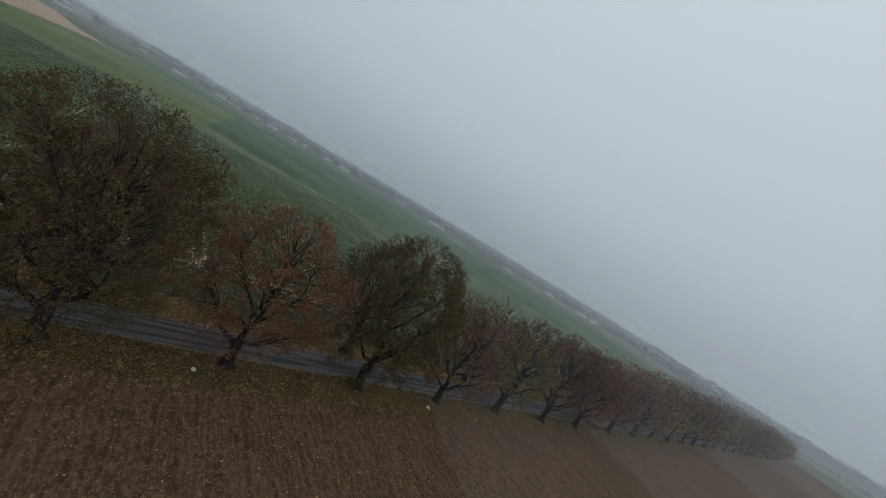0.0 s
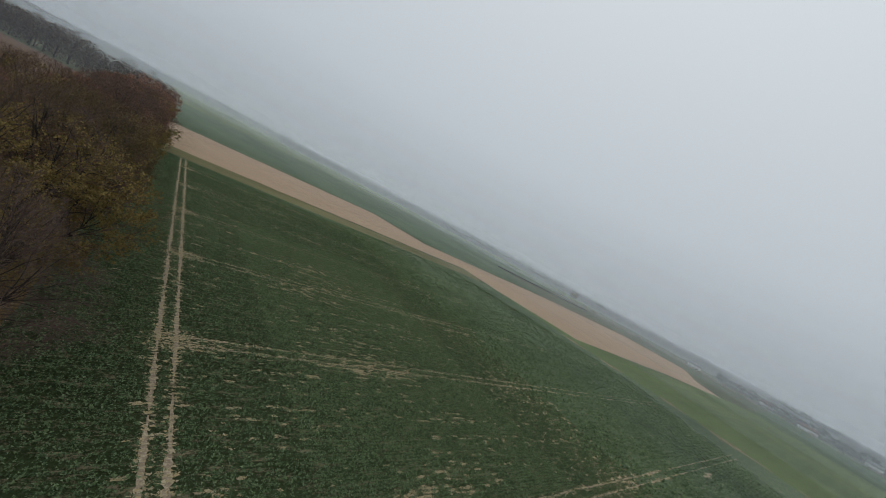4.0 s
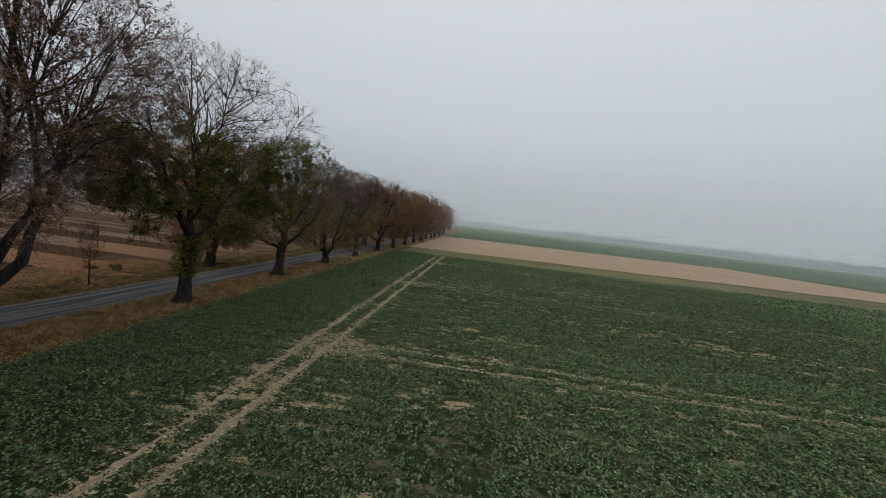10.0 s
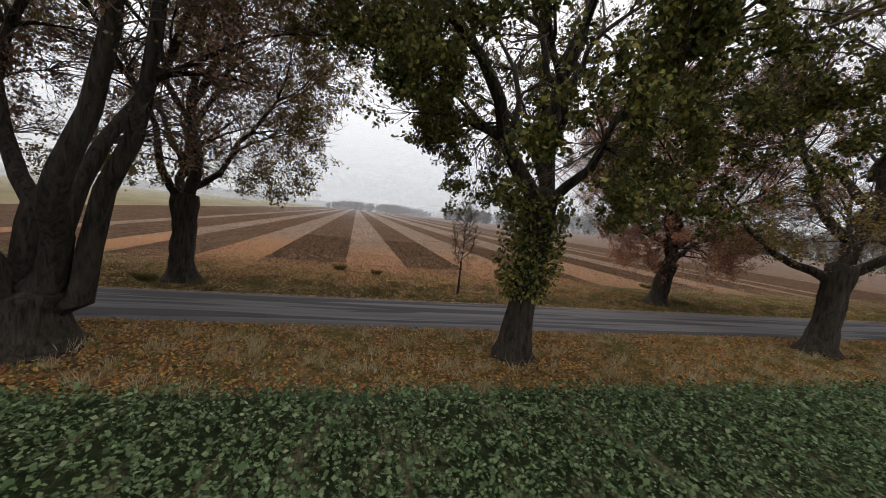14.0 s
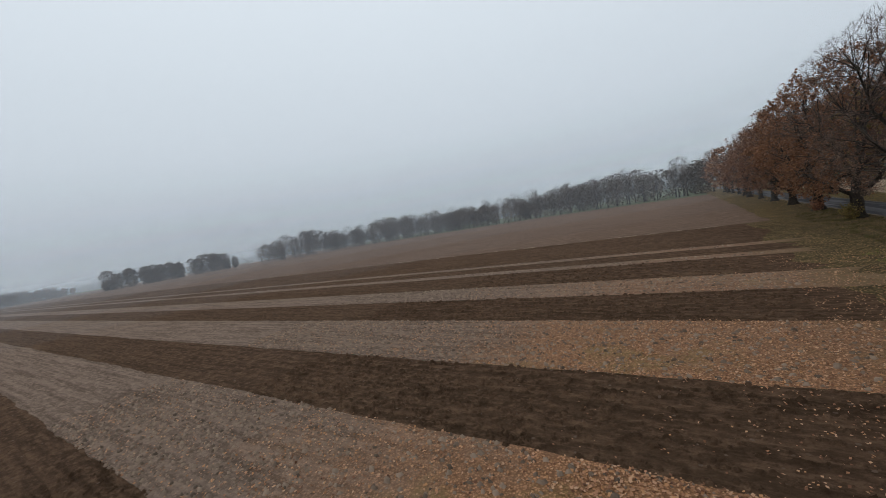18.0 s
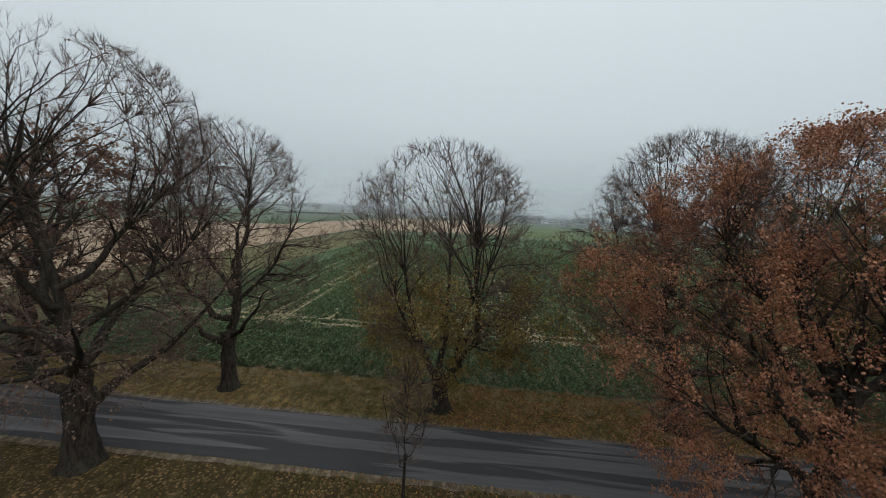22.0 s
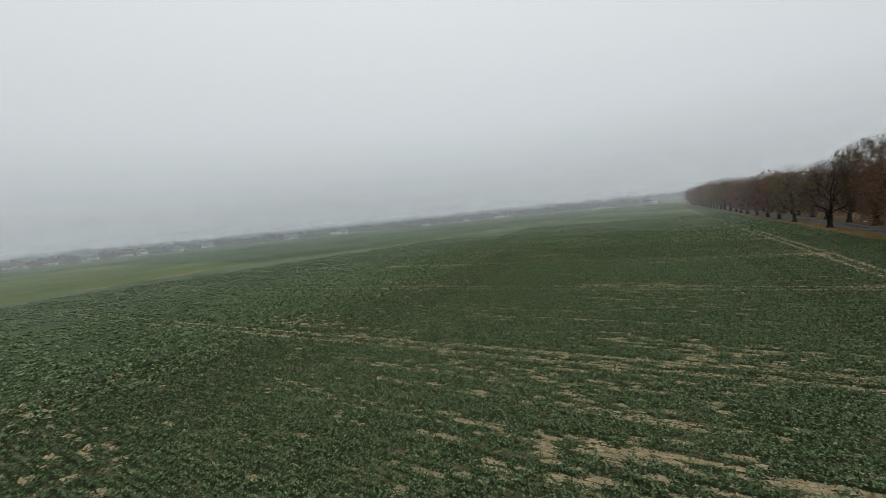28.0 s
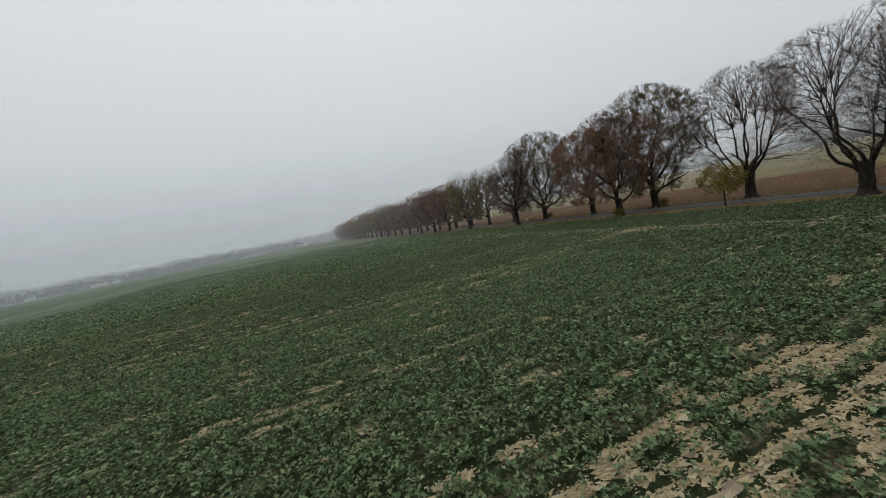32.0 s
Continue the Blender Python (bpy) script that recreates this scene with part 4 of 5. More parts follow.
wood_mass("wood_thicket", WOOD_LINE[:3], 330, 18.5, 14, 0.72, "leaf_wood", "brown leafless thicket filling the edge of the wood", 88)
wood_mass("wood_thicket", WOOD_LINE[2:], 330, 22.5, 14, 0.85, "leaf_wood", "brown thicket of taller trees at the end of the wood", 93)
wood_mass("wood_copse", [(-383, 241), (-414, 150)], 330, 18, 18, 0.95, "leaf_wood", "dark copse standing in the misty fields", 89)
wood_mass("wood_copse", [(-595, 161), (-600, 8)], 260, 15, 20, 1.1, "leaf_wood", "far brown copse in the mist", 90)

wood_mass("far_hedge", [(360, 288), (440, 266), (522, 244)], 30, 1.5, 3, 0.5, "leaf_far", "low dark hedge across the far field", 91)
wood_mass("far_copse", [(735, 396), (768, 408)], 200, 16, 14, 0.9, "leaf_dark", "small dark copse in the mist", 92)


def far_ridge(radius, a0, a1, tall, deep, material, label):
    """A far closed wood seen through mist: a long body with a crowned, uneven top."""
    n = int((a1 - a0) * radius * 0.0175 / 3.5)
    a = np.radians(np.linspace(a0, a1, n + 1))
    fade = np.clip(np.minimum(np.arange(n + 1), n - np.arange(n + 1)) / 40, 0, 1) if a1 - a0 < 359 else np.ones(n + 1)
    v = []
    for j, (dr, hz) in enumerate(((0, 0.0), (2, 0.55), (6, 0.86), (deep * 0.4, 1.0), (deep, 0.0))):
        for b, k in zip(a, fade):
            x, y = 15 + (radius + dr) * math.sin(b), 45 + (radius + dr) * math.cos(b)
            h = 0.62 + 0.26 * noise.noise((x * 0.006, y * 0.006, radius)) + 0.22 * noise.noise((x * 0.03, y * 0.03, 2)) + 0.16 * noise.noise((x * 0.13, y * 0.13, j))
            v.append((x, y, tall * max(0.10, h) * k * hz - 0.1))
    i = np.arange(n)[None, :] + (np.arange(4) * (n + 1))[:, None]
    q = np.stack([i, i + n + 1, i + n + 2, i + 1], -1).reshape(-1, 4)
    return tagged(new("far_wood", mesh_of("far_wood", v, q, None, material, True)), label, "woodland", "", "stuff")


k = Nodes("far_bare_wood", 1.0, 0.0)
k.colour(k.mix(k.ramp(k.noise(0.12, 5, 0.7), (0.35, 0.0), (0.65, 1.0)), (0.028, 0.028, 0.028), (0.080, 0.075, 0.070)))
M["far_wood"] = k.mat


def far_crowns(radius, a0, a1, tall, label, seed):
    """A far wood or garden belt: rounded crowns of coarse tufts, of uneven height and with gaps."""
    g = np.random.default_rng(seed)
    out = []
    n = int(radius * math.radians(a1 - a0) / (tall * 0.28))
    for i in range(n):
        b = math.radians(a0 + (a1 - a0) * (i + g.random()) / n)
        lump = noise.noise((math.degrees(b) * 0.5, seed, 0.0)) + 0.6 * noise.noise((math.degrees(b) * 2.1, seed, 4.0))
        h = tall * max(0.3, 0.66 + 0.25 * lump + 0.26 * g.random())
        m, r = 60, h * (0.26 + 0.2 * g.random())
        a, u = g.random(m) * 6.28, g.random(m) ** 0.75
        wide = r * np.sqrt(np.clip(1 - np.maximum(0, (u - 0.55) / 0.45) ** 2, 0, 1)) * g.random(m) ** 0.3
        d = radius + 26 * g.random()
        out.append(np.stack([15 + d * math.sin(b) + wide * np.cos(a), 45 + d * math.cos(b) + wide * np.sin(a), u * h], 1))
    v, q = leaf_mesh(np.concatenate(out), tall * 0.17, g)
    return tagged(new("far_wood", mesh_of("far_wood", v, q, None, M["leaf_far"])), label, "woodland", "", "stuff")


far_ridge(1190, 0, 360, 18, 60, M["far_wood"], "distant bare woodland along the misty horizon")
far_ridge(900, 12, 84, 11, 60, M["far_wood"], "distant wooded rise behind the fields")
far_ridge(930, 225, 262, 12, 50, M["far_wood"], "far woodland past the thin cereal")
far_crowns(890, 12, 84, 15, "distant bare trees on the wooded rise", 401)
far_crowns(920, 225, 262, 19, "far bare trees past the thin cereal", 402)
far_ridge(700, 84, 178, 7, 30, M["far_wood"], "low closed trees round the far village")
far_ridge(880, 88, 196, 12, 40, M["far_wood"], "closed woodland behind the village")
far_crowns(690, 84, 178, 12, "trees and gardens round the far village", 403)
far_crowns(860, 88, 196, 19, "distant trees behind the village", 404)
far_trees("far_wood", 640, 138.5, 145.5, 2600, 11, 1.6, "leaf_dark", "dark shelter belt of trees across the fields")
far_trees("far_hedge", 620, 60, 130, 2600, 7, 1.5, "leaf_dark", "far hedges and bushes round the village")
far_trees("far_hedge", 700, 130, 186, 2400, 8, 1.8, "leaf_dark", "far hedges and bushes beside the fields")

# ---- far village ----
M["wall_white"] = Nodes("white_render", 0.9, 0.2).colour((0.58, 0.57, 0.54)).mat
M["roof_red"] = Nodes("red_roof_tiles", 0.8, 0.2).colour((0.11, 0.055, 0.045)).mat
M["roof_grey"] = Nodes("grey_sheet_roof", 0.6, 0.3).colour((0.16, 0.165, 0.175)).mat
M["glass_dark"] = Nodes("dark_window_glass", 0.1, 0.5).colour((0.03, 0.035, 0.04)).mat


def box(x0, x1, y0, y1, z0, z1):
    v = np.array([(x, y, z) for z in (z0, z1) for x, y in ((x0, y0), (x1, y0), (x1, y1), (x0, y1))], float)
    return v, np.array([(3, 2, 1, 0), (4, 5, 6, 7), (0, 1, 5, 4), (1, 2, 6, 5), (2, 3, 7, 6), (3, 0, 4, 7)])


def house(x, y, turn, w, d, h, roof):
    """A far house: walls, pitched roof with a chimney, windows and a door."""
    ob = tagged(new("house"), "small white house with a pitched roof among far trees", "house", "houses of the far village")
    ob.matrix_basis = pose(x, y, -0.1, 0, 0, turn)
    v, q = box(-w / 2, w / 2, -d / 2, d / 2, 0, h)
    part("wall", mesh_of("wall", v, q, None, M["wall_white"]), ob)
    o, k = 0.5, h + d * 0.42
    rv = [(-w / 2 - o, -d / 2 - o, h - 0.2), (w / 2 + o, -d / 2 - o, h - 0.2), (w / 2 + o, 0, k), (-w / 2 - o, 0, k), (-w / 2 - o, d / 2 + o, h - 0.2), (w / 2 + o, d / 2 + o, h - 0.2)]
    rf = part("roof", mesh_of("roof", rv, [(0, 1, 2, 3), (3, 2, 5, 4), (0, 4, 5, 1)], [(0, 3, 4), (1, 5, 2)], M[roof]), ob)
    v, q = box(w * 0.2, w * 0.2 + 0.7, -0.35, 0.35, h + 1, k + 0.9)
    part("chimney", mesh_of("chimney", v, q, None, M["roof_red"]), rf)
    for s in (-1, 1):
        for i in range(3):
            wx = w * (-0.3 + 0.3 * i)
            v, q = box(wx - 0.5, wx + 0.5, s * d / 2 - 0.04, s * d / 2 + 0.04, 1.1, 2.4)
            part("window", mesh_of("window", v, q, None, M["glass_dark"]), ob)
    return ob


g_house = random.Random(5)
for bearing, dist in ((82, 640), (89, 700), (93, 660), (98, 650), (99.6, 664), (102, 690), (105, 640), (108, 655), (109.5, 672), (113, 690), (116, 660), (121, 720), (132, 640), (133.3, 655), (145.4, 632), (152, 650), (157, 640), (158.4, 665), (141, 690), (126, 640), (178, 620)):
    b = radians(bearing)
    house(15 + dist * math.sin(b), 45 + dist * math.cos(b), g_house.uniform(0, 180), g_house.uniform(11, 18), g_house.uniform(8, 10), g_house.uniform(3.2, 5.0), g_house.choice(("roof_red", "roof_grey", "roof_grey")))

# ---- ground cover near the flight ----


def bare_at(x, y):
    """How bare the crop is at a place: long thin gaps along the rows."""
    return 0.36 * noise.noise((x * 0.06, y * 0.16, 5.0)) + 0.56 * noise.noise((x * 0.55, y * 1.9, 2.0)) + 0.5 * noise.noise((x * 1.4, y * 2.7, 8.0)) + 0.36 * noise.noise((x * 0.03, round(y / 0.72) * 7.3, 1.0))


def rape_leaves(x0, x1, y0, y1, seed, per, row, size, skip=(), shape="kite"):
    """Overlapping leaves of rape in drilled rows, and the sandy patches where none came up."""
    g = np.random.default_rng(seed)
    m = 5
    n = int((x1 - x0) * (y1 - y0) * per / m)
    X = x0 + (x1 - x0) * g.random(n)
    Y = np.round((y0 + (y1 - y0) * g.random(n)) / row) * row + g.normal(0, row * 0.17, n)
    keep = np.ones(n, bool)
    for a0, a1, b0, b1 in skip:
        keep &= ~((X > a0) & (X < a1) & (Y > b0) & (Y < b1))
    X, Y = X[keep], Y[keep]
    bare = np.array([bare_at(x, y) for x, y in zip(X, Y)]) - 0.34 * (X < 15.5)
    k = np.round((Y - 12.0 - TILT * X) / 24)
    off = Y - (12.0 + 24 * k + TILT * X)
    edge_off = np.abs(np.abs(Y - 113.2 - 0.0357 * (X - 17)) - 0.75)
    slack = g.normal(0, 0.09, len(X))
    track = (np.abs(np.abs(X - 17.4) - 0.75) < 0.30 + slack) | (((np.abs(np.abs(off) - 0.75) < 0.20 + slack) | (edge_off < 0.22 + slack)) & (X > 17))
    border = np.maximum(0, np.maximum(np.maximum(X - 84, Y - 111), -61 - Y)) / 22 * (0.4 + 1.2 * g.random(len(X)))
    empty = (bare > 0.364) & (border < 0.05) & ~track
    fringe = (np.abs(np.abs(X - 17.4) - 0.75) < 0.55) | ((np.abs(np.abs(off) - 0.75) < 0.42) & (X > 17))
    empty |= fringe & (g.random(len(X)) < 0.14)
    junction = (np.hypot((X - 18.6) / 2.2, off / 1.5) + 0.5 * bare + g.normal(0, 0.3, len(X))) < 1.0
    empty |= junction & (g.random(len(X)) < 0.6)
    empty |= track & (g.random(len(X)) < 0.3)
    free = (bare + g.normal(0, 0.09, len(X)) < 0.374 - border) & ~track & ~(junction & (g.random(len(X)) < 0.75))
    # sandy patches
    E = np.repeat(np.stack([X[empty], Y[empty], np.zeros(empty.sum())], 1), 11, 0)
    E = E + g.normal(0, 1, E.shape) * np.array([0.17, 0.075, 0]) + np.array([0, 0, 0.010]) + 0.05 * g.random((len(E), 1)) * np.array([0, 0, 1])
    a = np.arange(3) / 3 * 6.28 + g.random((len(E), 1)) * 6.28 + g.normal(0, 0.4, (len(E), 3))
    r = (0.018 + 0.040 * g.random((len(E), 1)) ** 1.5) * (0.6 + 0.8 * g.random((len(E), 3))) * (size / 0.13)
    sand = (E[:, None] + np.stack([np.cos(a) * r * 1.8, np.sin(a) * r, 0.3 * r * g.normal(0, 1, r.shape)], -1)).reshape(-1, 3)
    F = np.repeat(np.stack([X[empty], Y[empty], np.full(empty.sum(), 0.012)], 1), 2, 0)
    F = F + g.normal(0, 1, F.shape) * np.array([0.12, 0.05, 0.002])
    a = np.arange(3) / 3 * 6.28 + g.random((len(F), 1)) * 6.28 + g.normal(0, 0.3, (len(F), 3))
    r = (0.08 + 0.08 * g.random((len(F), 1))) * (0.6 + 0.8 * g.random((len(F), 3))) * (size / 0.12)
    sand = np.concatenate([sand, (F[:, None] + np.stack([np.cos(a) * r * 1.7, np.sin(a) * r, 0.02 * g.normal(0, 1, r.shape)], -1)).reshape(-1, 3)])
    # leaves
    X, Y, bare = X[free], Y[free], bare[free]
    big = np.clip(1.0 - 0.45 * np.maximum(bare, 0) + 0.2 * g.normal(0, 1, len(X)), 0.5, 1.5)
    X, Y, big = np.repeat(X, m), np.repeat(Y, m), np.repeat(big, m)
    n = len(X)
    a = g.random(n) * 6.28
    away = np.stack([np.cos(a), np.sin(a), 0 * a], 1)
    c = np.stack([X, Y, (0.05 + 0.22 * g.random(n)) * big], 1) + away * (size * (0.2 + 0.75 * g.random(n)))[:, None]
    up = unit(g.normal(0, 0.55, (n, 3)) + np.array([0, 0, 1.0]) - away * 0.3)
    s = unit(np.cross(up, away + g.normal(0, 0.4, (n, 3))))
    d = np.cross(s, up)
    L = (size * big * (0.6 + 0.7 * g.random(n)))[:, None]
    w = L * (0.30 + 0.14 * g.random(n))[:, None]
    if shape == "kite":
        v = np.stack([c - d * L * 0.5, c + s * w + d * L * 0.08, c + d * L * 0.5 - up * L * 0.15, c - s * w + d * L * 0.08], 1)
    else:
        v = np.stack([c - d * L * 0.5 + s * w * 0.4, c + d * L * 0.45 + s * w, c + d * L * 0.2 - s * w * 1.5], 1)
    return v.reshape(-1, 3), np.arange(n * v.shape[1]).reshape(n, -1), sand


def rape_tufts(boxes, seed):
    """The same crop further off: coarser tufts."""
    g = np.random.default_rng(seed)
    p = np.concatenate([np.stack([x0 + (x1 - x0) * g.random(n), y0 + (y1 - y0) * g.random(n)], 1) for x0, x1, y0, y1 in boxes for n in [int((x1 - x0) * (y1 - y0) * 1.5)]])
    p[:, 1] = np.round(p[:, 1] / 0.9) * 0.9 + g.normal(0, 0.12, len(p))
    bare = np.array([noise.noise((x * 0.10, y * 0.33, 5.0)) + 0.7 * noise.noise((x * 0.3, y * 1.2, 2.0)) for x, y in p])
    edge = 178 - 0.35 * np.abs(p[:, 1] - 30)
    p = p[(bare < 0.34) & (p[:, 0] < edge)]
    n, m = len(p), 4
    a = g.random((n, 1)) * 6.28 + np.arange(m) / m * 6.28 + g.normal(0, 0.3, (n, m))
    L = (0.42 * (0.6 + 0.7 * g.random((n, m))))[..., None]
    d = np.stack([np.cos(a), np.sin(a), 0.55 + 0 * a], -1)
    side = np.stack([-np.sin(a), np.cos(a), 0 * a], -1)
    c = np.stack([p[:, 0], p[:, 1], np.zeros(n)], 1)[:, None, :]
    v = np.stack([c + side * L * 0.15, c + d * L * 0.7 + side * L * 0.4, c + d * L * np.array([1, 1, 0.7]) - side * L * 0.35], 2).reshape(-1, 3)
    return v, np.arange(len(v)).reshape(-1, 3)


v, q = rape_tufts(((86, 178, -100, 123), (7, 100, -150, -60)), 9)
tagged(new("rape_tufts", mesh_of("rape_tufts", v, None, q, M["leaf_rape"])), "green rape tufts in the further field", "crop", "", "stuff")
NEAR = (6.8, 24, 44, 78)
LOW = (28, 64, -10, 66)
MID = (6.9, 76, -36, 123)
sand_all = []
for box_, seed, per, row, size, skip, shape, label in (
        (NEAR, 4, 290, 0.19, 0.084, (), "kite", "dark green rape plants beside the verge"),
        (LOW, 5, 235, 0.42, 0.100, (), "tri", "dark green rape plants with sandy gaps"),
        (MID, 3, 108, 0.46, 0.124, (NEAR, LOW), "tri", "dense green rape plants in drilled rows"),
        ((6.9, 104, -80, 123), 6, 30, 0.45, 0.235, (MID,), "tri", "green rape plants in drilled rows")):
    v, f, sand_one = rape_leaves(*box_, seed, per, row, size, skip, shape)
    sand_all.append(sand_one)
    me = mesh_of("rape_plants", v, None if shape == "tri" else f, f if shape == "tri" else None, M["leaf_rape"])
    tagged(new("rape_plants", me), label, "crop", "", "stuff")
sand = np.concatenate(sand_all)
tagged(new("sandy_patches", mesh_of("sandy_patches", sand, None, np.arange(len(sand)).reshape(-1, 3), M["sand"])), "sandy bare patches between the rape rows", "bare soil", "", "stuff")


def strewn(name, boxes, size, mat, label, category, seed, patchy=0.0):
    """Leaves lying about on the ground."""
    g = np.random.default_rng(seed)
    out = []
    for x0, x1, y0, y1, per in boxes:
        n = int((x1 - x0) * (y1 - y0) * per)
        p = np.stack([x0 + (x1 - x0) * g.random(n), y0 + (y1 - y0) * g.random(n), 0.02 + 0.05 * g.random(n)], 1)
        if patchy:
            keep = np.array([noise.noise((q[0] * 0.5, q[1] * 0.5, seed)) for q in p]) + g.normal(0, 0.25, n) > patchy - 0.5
            p = p[keep]
        out.append(p)
    p = np.concatenate(out)
    v, q = leaf_mesh(p, size, g, 0.0, 0.35)
    return tagged(new(name, mesh_of(name, v, q, None, M[mat])), label, category, "", "stuff")


strewn("fallen_leaves", [(2.0, 6.9, 38, 92, 230), (-6.0, -2.0, 40, 98, 40), (-12.5, -5.0, 50, 77, 130), (6.9, 12, 44, 80, 1.5)], 0.082, "leaf_fallen", "yellow and rusty fallen leaves on the verge", "leaves", 21, 0.3)
near_strips = [(-19, -9.5, 59.0, 63.4, 220), (-20, -9.5, 68.2, 73.6, 220), (-22, -9.5, 78.6, 84.8, 70), (-20, -9.8, 49.5, 53.4, 60)]
near_strips += [(x0 - 10, x0, y0, y1, 45) for x0, x1, y0, y1, per in near_strips] + [(x0 - 24, x0 - 10, y0, y1, 18) for x0, x1, y0, y1, per in near_strips] + [(-34, -10, 90.2, 94.6, 22)]
strewn("dry_leaves", near_strips, 0.08, "leaf_dry", "dry tan leaves strewn over the field strips", "leaves", 22, 0.0)
strewn("dry_leaves", [(-9.5, -4.5, 46, 76, 110), (-9.5, -4.5, 76, 100, 22), (-13, -9.5, 46, 76, 120), (-13, -9.5, 76, 100, 26), (-16.5, -13, 46, 80, 24), (-21, -16.5, 46, 80, 6)], 0.062, "leaf_dry", "dry leaves blown over the verge and the ends of the strips", "leaves", 24, 0.35)
strewn("fallen_leaves", [(-20, -2.0, -75, -12, 2.0), (2, 6.9, -70, 38, 4)], 0.14, "leaf_fallen", "brown leaves strewn over field and verge", "leaves", 23, 0.3)


def clods(name, boxes, size, label, seed, mat="dark_strip"):
    """Lumps of ploughed earth, each a small crooked block."""
    g = np.random.default_rng(seed)
    p = np.concatenate([np.stack([x0 + (x1 - x0) * g.random(n) ** 0.8, y0 + (y1 - y0) * g.random(n), np.zeros(n)], 1) for x0, x1, y0, y1, per in boxes for n in [int(abs(x1 - x0) * (y1 - y0) * per)]])
    n = len(p)
    a = g.random((n, 1)) * 6.28 + np.arange(4) / 4 * 6.28 + g.normal(0, 0.2, (n, 4))
    r = size * (0.4 + g.random((n, 1)) ** 2 * 1.3) * (0.7 + 0.6 * g.random((n, 4)))
    low = p[:, None] + np.stack([np.cos(a) * r * 1.3, np.sin(a) * r, 0 * a - 0.01], -1)
    top = p[:, None] + np.stack([np.cos(a) * r * 0.6, np.sin(a) * r * 0.5, r * (0.5 + 0.5 * g.random((n, 4)))], -1)
    v = np.concatenate([low, top], 1).reshape(-1, 3)
    b = np.arange(n)[:, None] * 8
    q = np.concatenate([b + np.array([[4, 5, 6, 7]])] + [b + np.array([[i, (i + 1) % 4, (i + 1) % 4 + 4, i + 4]]) for i in range(4)])
    return tagged(new(name, mesh_of(name, v, q, None, M[mat])), label, "soil", "", "stuff")


clods("earth_clods", [(-13, -36, 53.4, 59.0, 20), (-13, -36, 63.4, 68.2, 22), (-13, -36, 73.6, 78.6, 22), (-13, -40, 84.8, 90.2, 20), (-13, -36, 94.6, 100.9, 9)], 0.072, "dark clods of ploughed earth on the strips", 51)
clods("stubble_clods", [(-12, -44, 68.2, 73.6, 20), (-12, -46, 78.6, 84.8, 20), (-12, -48, 90.2, 94.6, 18), (-12, -40, 100.9, 102.7, 10), (-12, -40, 106.2, 107.7, 10), (-12, -34, 59.0, 63.4, 16)], 0.065, "clods and stubs of straw on the pale strips", 52, "stubble_clod")


def grass(name, boxes, tall, label, seed, mat="grass_dry", freq=0.7, bare=0.06, blades=18):
    """Tufts of grass blades, standing where the turf is thick."""
    g = np.random.default_rng(seed)
    s = []
    for x0, x1, y0, y1, per in boxes:
        n = int((x1 - x0) * (y1 - y0) * per)
        p = np.stack([x0 + (x1 - x0) * g.random(n), y0 + (y1 - y0) * g.random(n), np.zeros(n)], 1)
        k = np.array([noise.noise((q[0] * freq, q[1] * freq, seed)) for q in p])
        s.append(np.repeat(p[k > bare], blades, 0))
    s = np.concatenate(s) + g.normal(0, 0.08, (sum(map(len, s)), 3)) * np.array([1, 1, 0])
    d = unit(g.normal(0, 0.55, s.shape) * np.array([1, 1, 0]) + np.array([0, 0, 1.0]))
    v, f = ribbons(s, s + d * (tall * (0.35 + 0.8 * g.random(len(s))))[:, None], 0.017, g)
    return tagged(new(name, mesh_of(name, v, None, f, M[mat])), label, "grass", "", "stuff")


grass("dry_grass", [(2.6, 6.9, 44, 82, 15), (4.4, 6.9, 80, 126, 26)], 0.36, "dry grass tufts among the leaves of the verge", 31, "grass_dry", 1.5, 0.17)
grass("green_grass", [(2.1, 6.9, 42, 100, 22), (-8.5, -2.1, 42, 100, 15)], 0.17, "short yellowish-green grass between the fallen leaves", 35, "grass_green", 0.9, -0.05, 12)
grass("olive_grass", [(-6.5, -2.3, 40, 130, 9)], 0.26, "olive grass between the leaves beside the road", 33, "grass_olive")
grass("dry_grass", [(4.6, 6.8, -80, 30, 5), (-9, -2.4, -60, 36, 2)], 0.38, "dry yellow grass along the road verge", 32)


grass("straw_stubble", [(-44, -7.6, -95, 14, 2.8)], 0.2, "short orange straw standing in the brown field", 34, "straw", 0.3, -0.1, 10)


# ---- stones, shrubs and a far mast ----
k = Nodes("pale_stone", 0.85, 0.2)
M["stone"] = k.colour(k.mix(k.noise(6, 5), (0.45, 0.44, 0.42), (0.75, 0.74, 0.71))).bump(k.noise(14, 4), 0.6, 0.02).mat
# two small white things of unknown kind, given the shape of flat stones
for x, y, r in ((-5.0, -36.0, 0.2), (-5.3, -63.0, 0.24)):
    bm = bmesh.new()
    bmesh.ops.create_icosphere(bm, subdivisions=3, radius=1)
    for vert in bm.verts:
        c = vert.co
        vert.co = Vector((c.x * 1.35, c.y, c.z * 0.45)) * r * (1 + 0.28 * noise.noise(c * 1.6 + Vector((x, y, 0))))
    me = bpy.data.meshes.new("stone")
    bm.to_mesh(me)
    bm.free()
    me.materials.append(M["stone"])
    ob = tagged(new("stone", me), "small white thing on the verge, modelled as a pale stone", "stone", "stones on the verge")
    ob.matrix_basis = pose(x, y, r * 0.28)


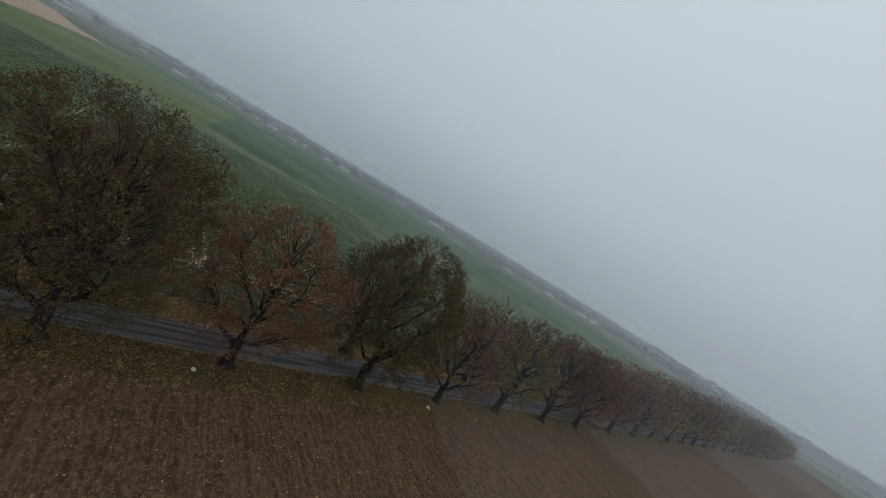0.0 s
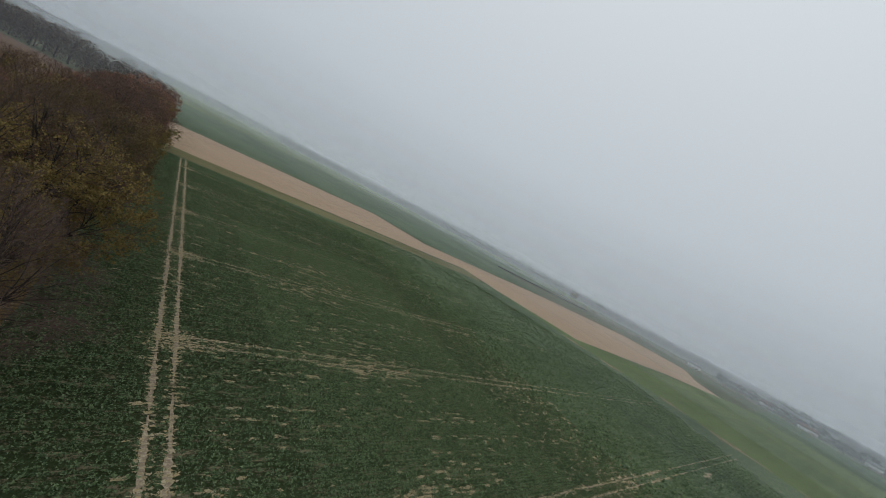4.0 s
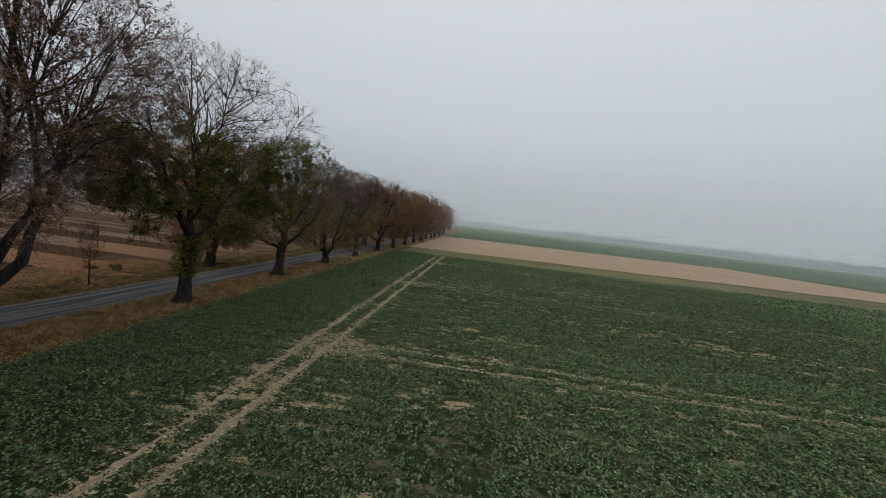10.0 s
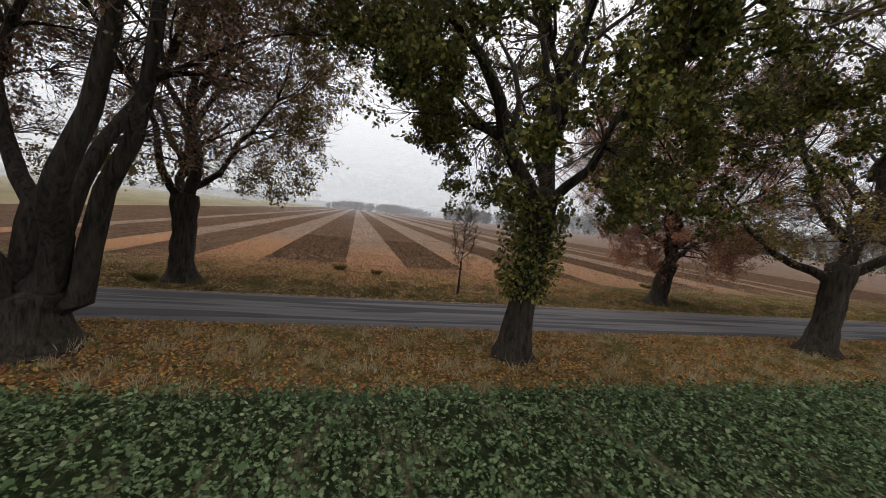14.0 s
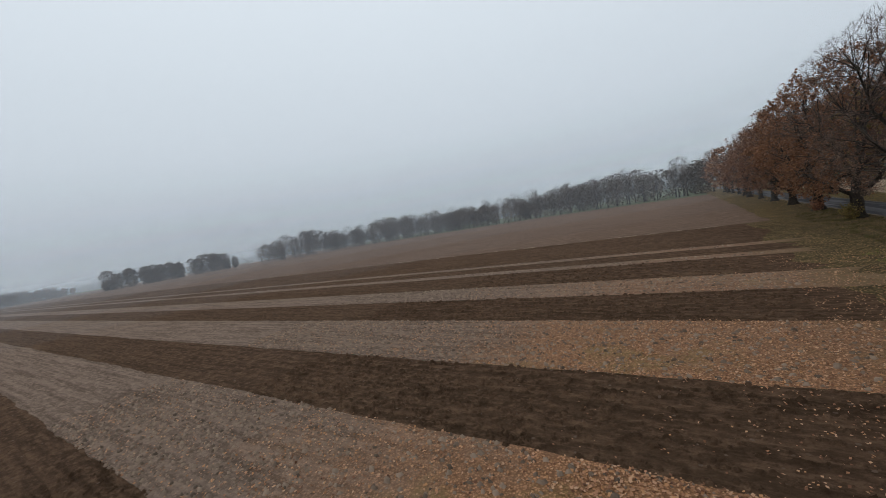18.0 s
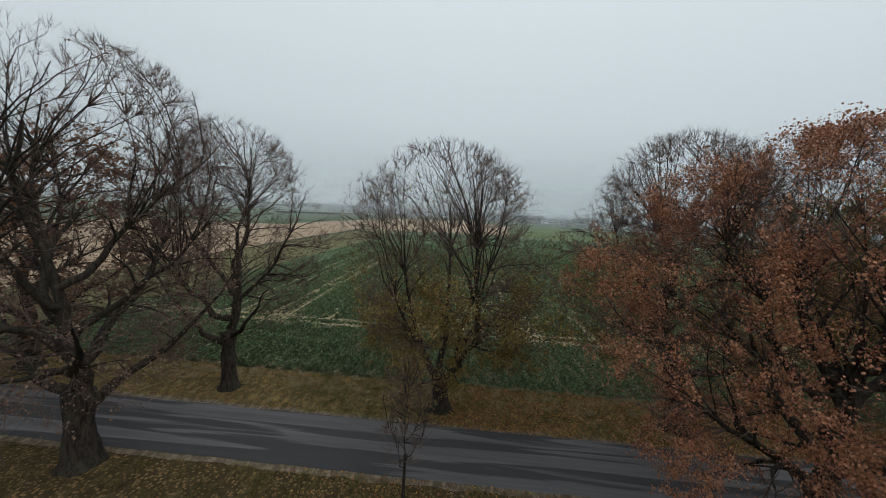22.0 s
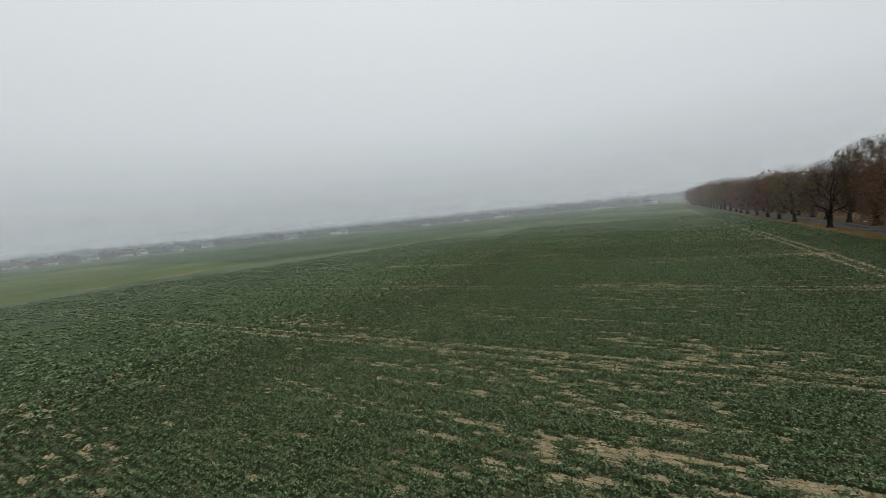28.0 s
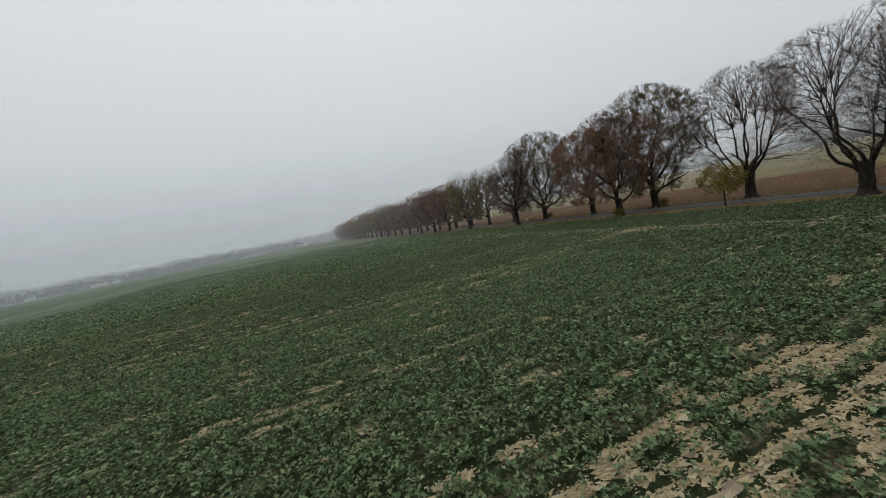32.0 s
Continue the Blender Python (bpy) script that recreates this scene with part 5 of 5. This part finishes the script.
def shrub(x, y, tall, wide, leaf, label, seed):
    """A low bush of shoots at the foot of a tree."""
    g = np.random.default_rng(seed)
    ob = tagged(new("shrub"), label, "shrub", "shrubs under the trees")
    ob.matrix_basis = pose(x, y, -0.02)
    n = 26
    a = g.random(n) * 6.28
    end = np.stack([np.cos(a) * wide * (0.2 + 0.8 * g.random(n)), np.sin(a) * wide * (0.2 + 0.8 * g.random(n)), tall * (0.5 + 0.5 * g.random(n))], 1)
    start = end * np.array([0.25, 0.25, 0])
    paths = bows(start, unit(np.array([0, 0, 1.0]) + 0 * start), end, 5, 0.5, 0.1, g)
    v, q = tubes(paths, np.full(n, 0.018), np.full(n, 0.005), 4)
    part("stem", mesh_of("stem", v, q, None, M["twig"]), ob, "", "stuff")
    pts = paths[:, 1:].reshape(-1, 3)
    spots = pts[g.integers(0, len(pts), 900)] + g.normal(0, 0.14, (900, 3))
    spots[:, 2] = np.maximum(spots[:, 2], 0.06)
    v, q = leaf_mesh(spots, 0.13, g)
    part("foliage", mesh_of("foliage", v, q, None, M[leaf]), ob, "", "stuff")


for i, (x, y, tall, wide, leaf) in enumerate(((4.9, -25.2, 1.3, 1.0, "leaf_maple"), (-4.6, -25.0, 1.5, 1.0, "leaf_olive"), (-4.0, 117.2, 1.7, 1.1, "leaf_olive"), (-3.6, -51.8, 1.4, 1.1, "leaf_maple"), (4.6, 27.2, 1.4, 0.9, "leaf_olive"), (-3.6, 130.0, 1.4, 0.9, "leaf_rust"))):
    shrub(x, y, tall, wide, leaf, "bushy shoots with autumn leaves at a tree's foot", 300 + i)

def tussock(x, y, tall, wide, seed):
    """A dense clump of old grass."""
    g = np.random.default_rng(seed)
    n = 620
    a, r = g.random(n) * 6.28, wide * 0.35 * np.sqrt(g.random(n))
    s = np.stack([r * np.cos(a), r * np.sin(a), np.zeros(n)], 1)
    d = unit(np.stack([np.cos(a), np.sin(a), 0 * a], 1) * (0.25 + 0.9 * g.random(n))[:, None] + np.array([0, 0, 1.0]))
    v, f = ribbons(s, s + d * (tall * (0.5 + 0.6 * g.random(n)))[:, None], 0.02, g)
    ob = tagged(new("grass_tussock", mesh_of("grass_tussock", v, None, f, M["grass_olive"])), "dark olive grass tussock among fallen leaves", "tussock", "tussocks on the verge")
    ob.matrix_basis = pose(x, y, -0.01)


for i, (x, y, tall, wide) in enumerate(((-9.8, 70.0, 0.45, 1.1), (-9.1, 71.7, 0.55, 1.0), (-7.9, 70.8, 0.4, 0.8), (-9.9, 58.7, 0.5, 0.7), (-9.1, 61.0, 0.35, 0.7), (-3.9, 50.6, 0.45, 0.9), (-10.2, 82.8, 0.45, 0.9), (-4.6, 80.4, 0.4, 1.2))):
    tussock(x, y, tall, wide, 500 + i)

M["steel"] = Nodes("galvanised_steel", 0.5, 0.4).colour((0.3, 0.31, 0.32)).mat
mast = tagged(new("radio_mast"), "slim grey mast far off on the horizon", "mast")
mast.matrix_basis = pose(80, -767, -0.2)
v, q = tubes(np.array([[(0, 0, 0), (0, 0, 14), (0, 0, 30)]], float), np.array([0.7]), np.array([0.25]), 8)
part("pole", mesh_of("pole", v, q, None, M["steel"], True), mast)
for z in (24, 28):
    v, q = box(-0.9, 0.9, -0.5, 0.5, z, z + 1.6)
    part("antenna", mesh_of("antenna", v, q, None, M["steel"]), mast)
